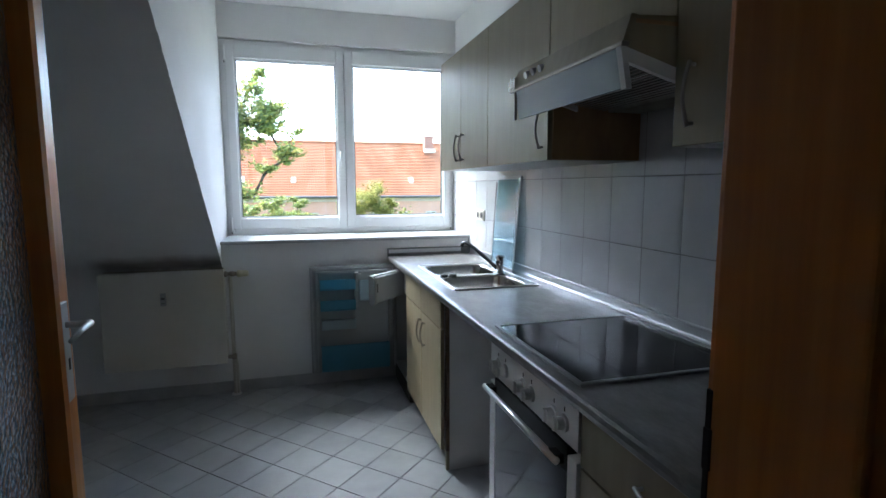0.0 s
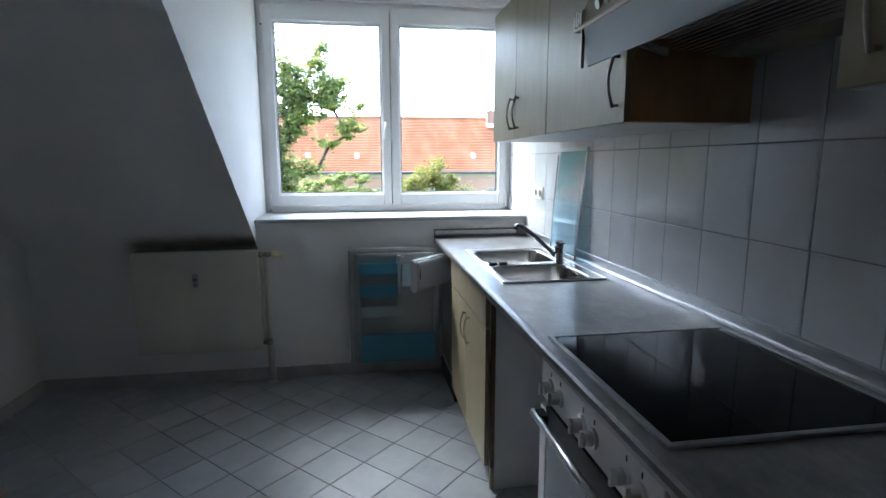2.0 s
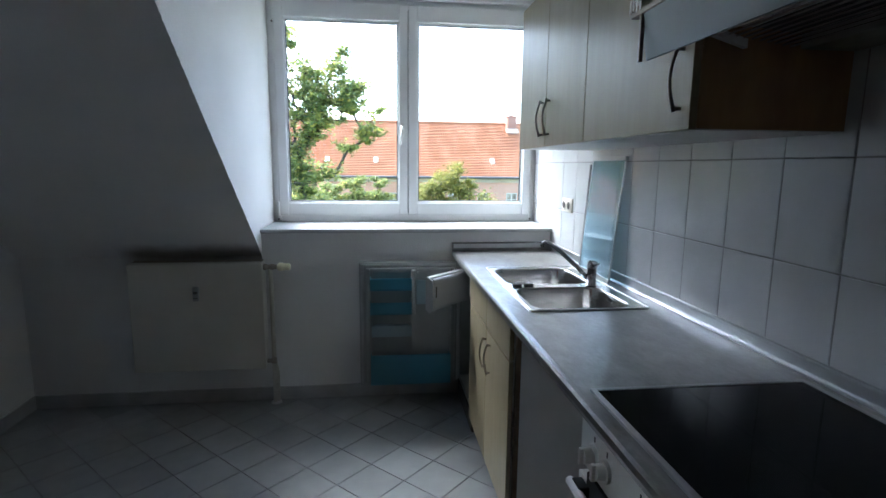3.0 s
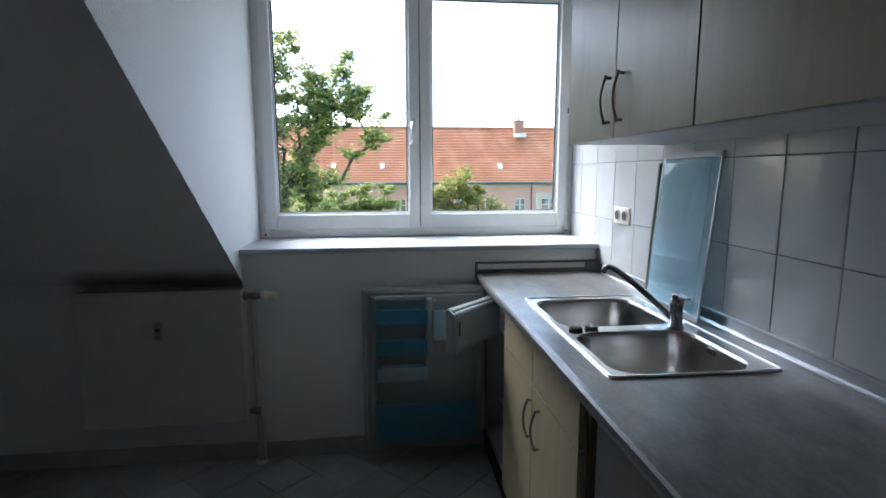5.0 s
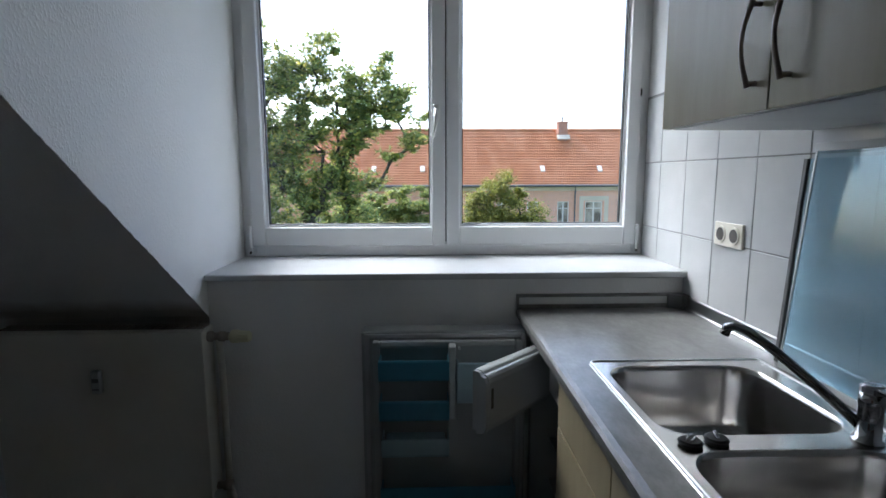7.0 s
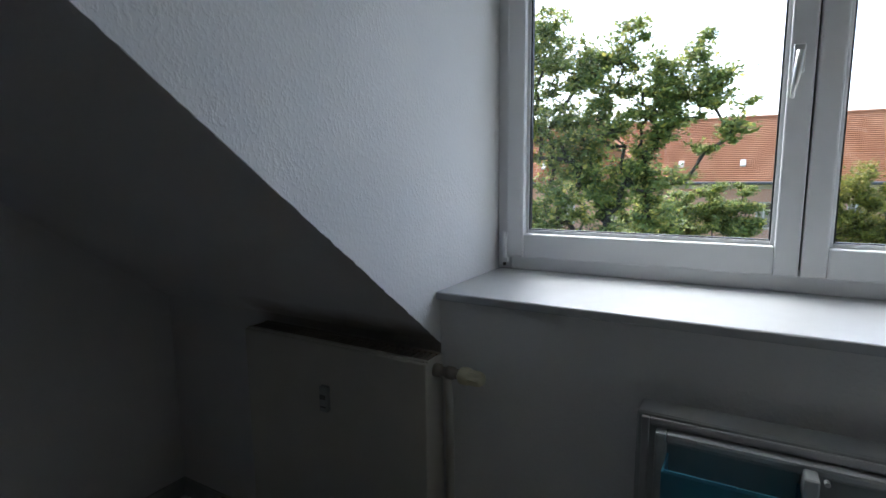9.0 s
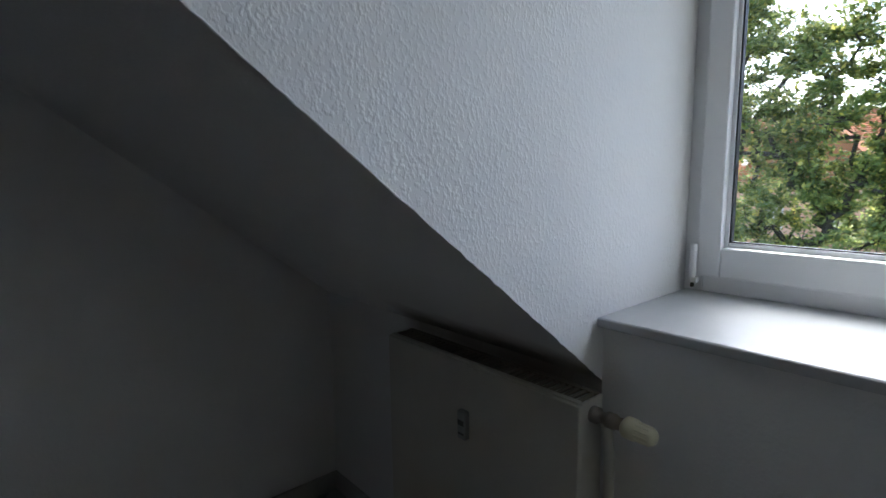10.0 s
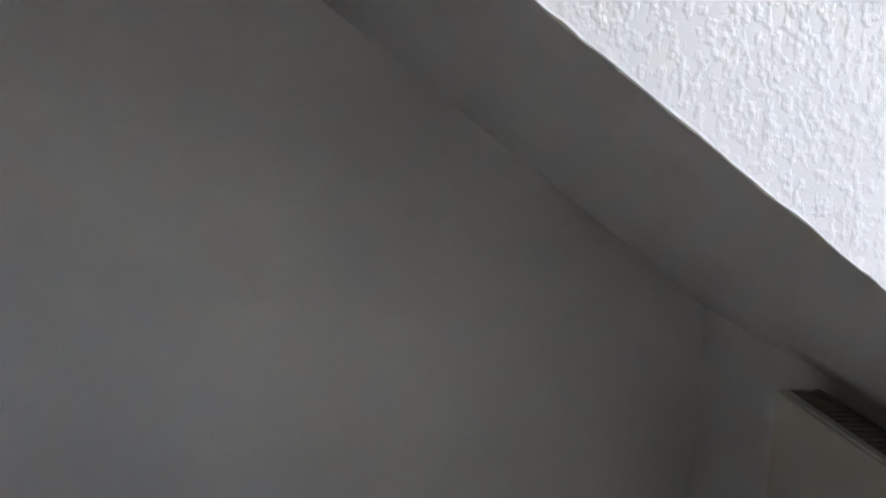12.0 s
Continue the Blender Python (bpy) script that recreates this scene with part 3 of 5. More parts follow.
def base_cabinet():
    c = thing("sink_cabinet", "cream-fronted sink base cabinet with two doors", "kitchen cabinet", (-0.3, -0.945, 0))
    inv = Matrix.Translation((0.3, 0.945, 0))
    y0, y1 = -1.36, -0.53
    for name, b in (("side_panel", (FRONT + 0.021, -0.03, y0, y0 + 0.018, 0.0, 0.86)), ("side_panel", (FRONT + 0.021, -0.03, y1 - 0.018, y1, 0.1, 0.86)),
                    ("bottom_board", (FRONT + 0.021, -0.03, y0 + 0.018, y1 - 0.018, 0.1, 0.118)), ("back_board", (-0.036, -0.03, y0 + 0.018, y1 - 0.018, 0.118, 0.86))):
        bm = box(*b, 0.0008, 1)
        bm.transform(inv)
        part(name, bm, carcass_mat, c, "white chipboard panel")
    bm = box(FRONT + 0.004, FRONT + 0.0205, y0 - 0.001, y0 + 0.018, 0.1, 0.86)
    bm.transform(inv)
    part("edge_band", bm, edge_wood, c, "dark brown edge band")
    bm = box(FRONT + 0.045, FRONT + 0.06, y0 + 0.019, y1, 0, 0.1, 0.001)
    add_box(bm, FRONT + 0.004, FRONT + 0.0205, y0 - 0.001, y0 + 0.018, 0, 0.0995, 0.001)
    bm.transform(inv)
    part("plinth", bm, front_mat, c)
    mid = -0.935
    for a, b, h in ((y0 + 0.02, mid - 0.002, mid - 0.055), (mid + 0.002, y1 - 0.002, mid + 0.03)):
        bm = box(FRONT - 0.018, FRONT, a, b, 0.712, 0.852, 0.002)
        bm.transform(inv)
        part("drawer_front", bm, front_mat, c)
        bm = box(FRONT - 0.018, FRONT, a, b, 0.1, 0.706, 0.002)
        bm.transform(inv)
        d = part("door", bm, front_mat, c)
        h0 = bow_handle((FRONT - 0.018, h - 0.03, 0.53), (FRONT - 0.018, h - 0.03, 0.665), (-0.032, 0, 0), d)
        h0.data.transform(inv)
    return c


base_cabinet()


def drawer_cabinet():
    y0, y1 = SOUTH + 0.012, -2.62
    c = thing("drawer_cabinet", "cream-fronted kitchen drawer cabinet beside the oven", "kitchen cabinet", (-0.3, (y0 + y1) / 2, 0))
    inv = Matrix.Translation((0.3, -(y0 + y1) / 2, 0))
    panels((FRONT + 0.02, -0.03, y0, y1, 0.1, 0.86), inv, carcass_mat, c, "white chipboard panel")
    bm = box(FRONT + 0.045, FRONT + 0.06, y0, y1, 0, 0.1, 0.001)
    bm.transform(inv)
    part("plinth", bm, front_mat, c)
    for z0, z1 in ((0.712, 0.852), (0.406, 0.706), (0.1, 0.4)):
        bm = box(FRONT - 0.018, FRONT, y0 + 0.003, y1 - 0.003, z0, z1, 0.002)
        bm.transform(inv)
        d = part("drawer_front", bm, front_mat, c)
        z = z1 - 0.062
        h = bow_handle((FRONT - 0.018, -2.99, z), (FRONT - 0.018, -2.85, z), (-0.032, 0, 0), d, aluminium)
        h.data.transform(inv)


drawer_cabinet()


def oven():
    y0, y1 = -2.615, -2.015
    c = thing("oven", "white built-in oven with six knobs and dark glass door", "oven", (-0.3, (y0 + y1) / 2, 0))
    inv = Matrix.Translation((0.3, -(y0 + y1) / 2, 0))

    def put(name, bm, mat, parent=c, label="", smooth=False):
        bm.transform(inv)
        return part(name, bm, mat, parent, label, smooth)
    bm = box(FRONT + 0.012, -0.05, y0, y1, 0.08, 0.858)
    add_box(bm, FRONT + 0.05, FRONT + 0.065, y0, y1, 0, 0.08)
    put("body", bm, enamel)
    panel = put("control_panel", box(FRONT - 0.02, FRONT + 0.012, y0 + 0.002, y1 - 0.002, 0.738, 0.856, 0.004, 3), enamel)
    for i, y in enumerate((-2.09, -2.152, -2.29, -2.349, -2.488, -2.545)):
        bm = bmesh.new()
        add_tube(bm, [(FRONT - 0.02, y, 0.788), (FRONT - 0.028, y, 0.788)], 0.024, 20)
        add_tube(bm, [(FRONT - 0.028, y, 0.788), (FRONT - 0.046, y, 0.788)], [0.018, 0.016], 20)
        add_box(bm, FRONT - 0.054, FRONT - 0.044, y - 0.005, y + 0.005, 0.77, 0.806, 0.002)
        put("knob", bm, enamel, panel)
        put("mark", box(FRONT - 0.0212, FRONT - 0.0195, y - 0.002, y + 0.002, 0.818, 0.83), black_plastic, panel)
    bm = bmesh.new()
    yc0, yc1 = y0 + 0.003, y1 - 0.003
    add_box(bm, FRONT - 0.022, FRONT + 0.012, yc0, yc0 + 0.045, 0.1, 0.712, 0.003)
    add_box(bm, FRONT - 0.022, FRONT + 0.012, yc1 - 0.045, yc1, 0.1, 0.712, 0.003)
    add_box(bm, FRONT - 0.021, FRONT + 0.012, yc0 + 0.045, yc1 - 0.045, 0.1, 0.15, 0.002)
    door = put("oven_door", bm, enamel)
    put("glass", box(FRONT - 0.02, FRONT + 0.008, yc0 + 0.045, yc1 - 0.045, 0.15, 0.662, 0.001), oven_glass, door, "dark glass oven window")
    put("top_rail", box(FRONT - 0.0225, FRONT + 0.008, yc0 + 0.045, yc1 - 0.045, 0.664, 0.734, 0.002), black_plastic, door, "black plastic rail")
    bm = bmesh.new()
    add_tube(bm, [(FRONT - 0.046, y0 + 0.06, 0.692), (FRONT - 0.046, y1 - 0.012, 0.692)], 0.0105, 14)
    handle = put("handle", bm, silver, door, "satin metal bar handle", True)
    for y in (y0 + 0.085, y1 - 0.045):
        put("handle_bracket", box(FRONT - 0.046, FRONT - 0.022, y - 0.022, y + 0.022, 0.68, 0.706, 0.003), black_plastic, handle, "black plastic bracket")


oven()


def hob():
    x0, x1, y0, y1 = -0.582, -0.052, -2.595, -2.018
    c = thing("cooktop", "black ceramic glass cooktop in a metal frame on the worktop", "cooktop", ((x0 + x1) / 2, (y0 + y1) / 2, 0.9))
    inv = Matrix.Translation((-(x0 + x1) / 2, -(y0 + y1) / 2, -0.9))
    bm = box(x0 + 0.012, x1 - 0.012, y0 + 0.012, y1 - 0.012, 0.9, 0.9062)
    bm.transform(inv)
    part("glass_plate", bm, black_glass, c)
    bm = bmesh.new()
    for b in ((x0, x0 + 0.013, y0, y1), (x1 - 0.013, x1, y0, y1), (x0 + 0.013, x1 - 0.013, y0, y0 + 0.013), (x0 + 0.013, x1 - 0.013, y1 - 0.013, y1)):
        add_box(bm, *b, 0.9, 0.9085, 0.0025)
    bm.transform(inv)
    part("metal_frame", bm, hob_metal, c)


hob()


def sink():
    x0, x1, y0, y1, z = -0.532, -0.085, -1.37, -0.572, 0.9045
    c = thing("sink", "stainless steel double bowl sink set into the worktop", "sink", (-0.31, -0.97, 0.9))
    inv = Matrix.Translation((0.31, 0.97, -0.9))
    bm = bmesh.new()

    def loop(pts, zz):
        vs = [bm.verts.new((px, py, zz)) for px, py in pts]
        es = [bm.edges.new((vs[i], vs[(i + 1) % len(vs)])) for i in range(len(vs))]
        return vs, es

    def bridge(a, b):
        n = len(a)
        for i in range(n):
            bm.faces.new((a[i], a[(i + 1) % n], b[(i + 1) % n], b[i]))
    outer, oe = loop(round_rect(x0 + 0.006, x1 - 0.006, y0 + 0.006, y1 - 0.006, 0.014), z)
    edge, _ = loop(round_rect(x0, x1, y0, y1, 0.018), 0.9)
    bridge(edge, outer)
    fill = list(oe)
    for by0, by1 in ((-0.966, -0.612), (-1.353, -1.018)):
        bx0, bx1 = -0.507, -0.135
        top, te = loop(round_rect(bx0, bx1, by0, by1, 0.07), z)
        fill += te
        prev = top
        for inset, dz, r in ((0.004, -0.003, 0.068), (0.007, -0.012, 0.066), (0.011, -0.12, 0.064), (0.016, -0.148, 0.062), (0.028, -0.168, 0.056), (0.048, -0.178, 0.05), (0.085, -0.181, 0.04), (0.12, -0.183, 0.03)):
            ring, _ = loop(round_rect(bx0 + inset, bx1 - inset, by0 + inset, by1 - inset, r), z + dz)
            bridge(prev, ring)
            prev = ring
        bm.faces.new(prev)
    bmesh.ops.triangle_fill(bm, use_beauty=True, use_dissolve=False, edges=fill)
    bm.transform(inv)
    basin = part("basin", bm, steel, c)
    for p in basin.data.polygons:
        p.use_smooth = abs(p.normal.z) < 0.985
    for yc in (-0.79, -1.186):
        bm = bmesh.new()
        add_tube(bm, [(-0.33, yc, z - 0.1795), (-0.33, yc, z - 0.176)], [0.042, 0.038], 24)
        add_tube(bm, [(-0.33, yc, z - 0.177), (-0.33, yc, z - 0.173)], [0.02, 0.014], 16)
        bm.transform(inv)
        part("drain", bm, chrome, c, "", True)
    bm = box(-0.1455, -0.138, -1.187, -1.14, 0.872, 0.891, 0.002)
    bm.transform(inv)
    ov = part("overflow", bm, chrome, c)
    for k in range(3):
        bm = box(-0.1468, -0.1445, -1.183 + 0.015 * k, -1.173 + 0.015 * k, 0.875, 0.888, 0.0008)
        bm.transform(inv)
        part("slot", bm, black_plastic, ov)
    # rolled rim along the edges
    bm = bmesh.new()
    rim = [(px, py, 0.9048) for px, py in round_rect(x0 + 0.005, x1 - 0.005, y0 + 0.005, y1 - 0.005, 0.015)]
    add_tube(bm, rim + rim[:1], 0.0032, 6)
    bm.transform(inv)
    part("rim", bm, silver, c, "", True)


sink()


def tap():
    c = thing("mixer_tap", "chrome single-lever kitchen mixer tap with long spout", "tap", (-0.155, -0.995, 0.9045))
    bm = bmesh.new()
    add_tube(bm, [(0, 0, 0), (0, 0, 0.005), (0, 0, 0.0055), (0, 0, 0.066), (0, 0, 0.068), (0, 0, 0.092)], [0.026, 0.025, 0.0195, 0.019, 0.0205, 0.02], 20)
    part("body", bm, chrome, c, "", True)
    bm = bmesh.new()
    add_tube(bm, [(-0.004, 0.004, 0.02), (-0.05, 0.06, 0.075), (-0.1, 0.12, 0.128), (-0.13, 0.158, 0.155), (-0.145, 0.178, 0.162), (-0.155, 0.19, 0.156), (-0.159, 0.195, 0.14)],
             [0.0095, 0.0095, 0.0095, 0.0095, 0.0095, 0.0105, 0.0105], 12)
    part("spout", bm, chrome, c, "", True)
    bm = bmesh.new()
    add_tube(bm, [(0, 0, 0.092), (0, 0, 0.102), (0, 0, 0.106)], [0.0205, 0.0195, 0.014], 20)
    add_box(bm, -0.008, 0.008, -0.06, 0.004, 0.097, 0.104, 0.0025)
    part("lever", bm, chrome, c)


tap()


def plug(x, y, turn):
    c = thing("sink_plug", "black rubber sink plug lying on the sink rim", "sink plug", (x, y, 0.905), "loose sink plugs")
    bm = bmesh.new()
    add_tube(bm, [(0, 0, 0), (0, 0, 0.006), (0, 0, 0.0065), (0, 0, 0.01)], [0.02, 0.0215, 0.019, 0.017], 20)
    part("stopper", bm, black_plastic, c)
    bm = bmesh.new()
    ring = [(0.009 * math.cos(k * 0.7854), 0.004 * math.sin(k * 0.7854), 0.0125 + 0.005 * math.sin(k * 0.7854 + 1)) for k in range(9)]
    add_tube(bm, ring, 0.002, 6)
    part("ring", bm, chrome, c, "thin metal pull ring", True)
    c.rotation_euler = (0, 0, turn)


plug(-0.478, -0.998, 0.3)
plug(-0.427, -0.99, 1.4)


def wall_cabinet(name, label, y0, y1, splits, handles, z0=1.483, z1=2.105):
    c = thing(name, label, "wall cabinet", (-0.19, (y0 + y1) / 2, z0), "upper kitchen cabinets")
    inv = Matrix.Translation((0.19, -(y0 + y1) / 2, -z0))
    panels((-0.362, -0.001, y0 + 0.001, y1 - 0.001, z0 + 0.002, z1 - 0.002, 0.017), inv, side_wood, c, "warm beech veneer panel")
    bm = box(-0.36, -0.003, y0 + 0.004, y1 - 0.004, z0 - 0.001, z0 + 0.0015)
    bm.transform(inv)
    part("bottom_panel", bm, carcass_mat, c, "white underside")
    edges = [y0, *splits, y1]
    for a, b in zip(edges, edges[1:]):
        bm = box(-0.382, -0.364, a + 0.0015, b - 0.0015, z0, z1, 0.002)
        bm.transform(inv)
        d = part("door", bm, front_mat, c)
        for h in handles:
            if a < h < b:
                o = bow_handle((-0.382, h, z0 + 0.04), (-0.382, h, z0 + 0.182), (-0.034, 0, 0), d)
                o.data.transform(inv)


wall_cabinet("wall_cabinet", "cream two-door wall cabinet beside the window", -1.393, -0.598, [-0.987], [-0.95, -1.035])
wall_cabinet("wall_cabinet", "cream single-door wall cabinet with bowed handle", -1.996, -1.395, [], [-1.955])
wall_cabinet("wall_cabinet", "cream wall cabinet beside the cooker hood", SOUTH + 0.02, -2.632, [], [-2.695])


def hood():
    y0, y1 = -2.63, -1.998
    c = thing("cooker_hood", "built-in cooker hood with its cream front pulled out", "cooker hood", (-0.2, (y0 + y1) / 2, 1.66))
    inv = Matrix.Translation((0.2, -(y0 + y1) / 2, -1.66))

    def put(name, bm, mat, parent=c, label="", smooth=False):
        bm.transform(inv)
        return part(name, bm, mat, parent, label, smooth)
    bm = bmesh.new()
    carcass(bm, -0.35, -0.001, y0 + 0.001, y1 - 0.001, 1.8, 2.103, 0.017)
    put("cabinet_body", bm, side_wood, c, "beech veneer body")
    bm = prism([(-0.34, 1.83), (-0.34, 1.72), (-0.3, 1.692), (-0.02, 1.692), (-0.02, 1.83)], "y", y0 + 0.02, y1 - 0.02)
    put("hood_body", bm, enamel)
    put("cabinet_door", box(-0.382, -0.364, y0 + 0.0015, y1 - 0.0015, 1.782, 2.105, 0.002), front_mat)
    # pull-out drawer: cream front strip, metal edge and a visor that hangs below it
    ye, yw = y0 + 0.004, y1 - 0.002
    drawer = put("pull_out_front", prism([(-0.52, 1.717), (-0.503, 1.717), (-0.483, 1.776), (-0.5, 1.778)], "y", ye, yw), front_mat)
    put("top_plate", box(-0.49, -0.34, ye, yw, 1.758, 1.768, 0.002), side_wood, drawer, "beech veneer plate")
    put("wing", prism([(-0.484, 1.775), (-0.384, 1.781), (-0.362, 1.781), (-0.362, 1.655), (-0.384, 1.666), (-0.504, 1.702), (-0.502, 1.717)], "y", ye + 0.001, ye + 0.012), front_mat, drawer)
    put("metal_strip", box(-0.5235, -0.503, ye, yw + 0.02, 1.7055, 1.7165, 0.003), bronze, drawer, "satin metal strip")
    bm = bmesh.new()
    for k in range(7):
        add_box(bm, -0.527 + 0.003 * (k % 2), -0.51, yw - 0.03 + 0.007 * k, yw - 0.0235 + 0.007 * k, 1.712 + 0.004 * (k % 3), 1.742 + 0.005 * ((k * 2) % 3), 0.002)
    put("end_cap", bm, foil, drawer, "crumpled shiny metal foil end")
    put("clip", box(-0.5235, -0.515, yw - 0.03, yw - 0.022, 1.612, 1.705, 0.001), bronze, drawer)
    put("visor", prism([(-0.52, 1.705), (-0.515, 1.705), (-0.497, 1.617), (-0.502, 1.617)], "y", ye + 0.02, yw - 0.02), visor_glass, drawer, "pale translucent plastic visor")
    put("visor_end", prism([(-0.525, 1.705), (-0.51, 1.705), (-0.492, 1.613), (-0.507, 1.613)], "y", ye, ye + 0.02), enamel, drawer)
    rail = put("side_rail", prism([(-0.508, 1.672), (-0.508, 1.703), (-0.384, 1.668), (-0.1, 1.6), (-0.1, 1.575), (-0.384, 1.637)], "y", ye - 0.001, ye + 0.014), enamel, c, "white side rail")
    put("rating_plate", box(-0.47, -0.43, ye + 0.0135, ye + 0.016, 1.668, 1.682), aluminium, rail)
    for i, y in enumerate((-2.2, -2.15, -2.1)):
        put("knob", tube([(-0.505, y, 1.748), (-0.519, y, 1.744)], 0.011, 14), aluminium if i == 2 else skirting_mat, drawer)
    # slotted filter below
    n = 18
    for k in range(n):
        x, z = -0.488 + 0.32 * k / n, 1.694 - 0.044 * k / n
        put("filter_slat", prism([(x, z), (x + 0.0115, z + 0.006), (x + 0.0115, z + 0.009), (x, z + 0.004)], "y", y0 + 0.02, y1 - 0.025), filter_mat, c)
    # near-black sheet, painted shade for the gaps between the slats
    put("filter_backing", prism([(-0.49, 1.713), (-0.49, 1.719), (-0.165, 1.688), (-0.165, 1.682)], "y", y0 + 0.02, y1 - 0.022), rad_dark, c)
    put("rear_panel", box(-0.162, -0.03, y0 + 0.02, y1 - 0.025, 1.65, 1.677, 0.003), filter_mat, c)
    put("rear_rail", box(-0.028, -0.008, y0 + 0.02, y1 - 0.025, 1.655, 1.672, 0.003), enamel, c)
    put("side_lip", prism([(-0.5, 1.69), (-0.5, 1.704), (-0.36, 1.69), (-0.28, 1.668), (-0.28, 1.65), (-0.36, 1.674)], "y", y1 - 0.022, y1 - 0.008), enamel, c)


hood()


def socket(y, z):
    c = thing("double_socket", "ivory double wall socket on white tiles", "socket", (-0.006, y, z))
    part("cover", box(-0.009, 0, -0.075, 0.075, -0.037, 0.037, 0.003), socket_mat, c)
    for dy in (-0.036, 0.036):
        bm = bmesh.new()
        add_tube(bm, [(-0.0088, dy, 0), (-0.0125, dy, 0)], [0.027, 0.026], 24)
        rim = part("outlet", bm, socket_mat, c)
        # no hollow here: a flat disc with the recess's shade as its colour
        bm = bmesh.new()
        add_tube(bm, [(-0.0124, dy, 0), (-0.0135, dy, 0)], [0.021, 0.02], 24)
        part("well", bm, rad_dark, rim, "outlet disc coloured dark as a shaded recess")


socket(-0.275, 1.193)


def glass_shelf(name_label, y0, y1, xb, xt, h, m, bare=False):
    """A sheet that leans on the wall from the worktop."""
    c = thing("glass_shelf", name_label, "glass shelf", ((xb + xt) / 2, (y0 + y1) / 2, 0.9), "fridge shelves against the tiles")
    tilt = math.atan2(xt - xb, h)
    turn = Matrix.Rotation(tilt, 4, "Y")
    w = (y1 - y0) / 2
    base = Matrix.Translation((xb - (xb + xt) / 2, 0, 0.001)) @ turn
    if bare:
        bm = box(-0.004, 0, -w, w, 0, h, 0.001)
        bm.transform(base)
        part("pane", bm, m, c)
        bm = box(-0.009, 0.002, w, w + 0.013, 0, h, 0.002)
        bm.transform(base)
        part("edge_strip", bm, gutter_mat, c, "dark grey edge strip")
        return
    for nm, b, mat in (("pane", (-0.004, 0, -w + 0.004, w - 0.004, 0.016, h - 0.012), m),
                       ("rail", (-0.007, 0.006, -w, w, h - 0.018, h), fridge_mat),
                       ("rail", (-0.006, 0.004, -w, w, 0.0, 0.018), fridge_mat),
                       ("edge_strip", (-0.005, 0.002, -w, -w + 0.005, 0.018, h - 0.014), aluminium),
                       ("edge_strip", (-0.005, 0.002, w - 0.005, w, 0.018, h - 0.014), aluminium)):
        bm = box(*b, 0.001)
        bm.transform(base)
        part(nm, bm, mat, c)


glass_shelf("pale blue glass fridge shelf leaning on the tiles", -0.965, -0.622, -0.062, -0.014, 0.55, shelf_glass)
glass_shelf("second glass fridge shelf leaning behind another", -0.9, -0.592, -0.04, -0.008, 0.515, shelf_glass, True)


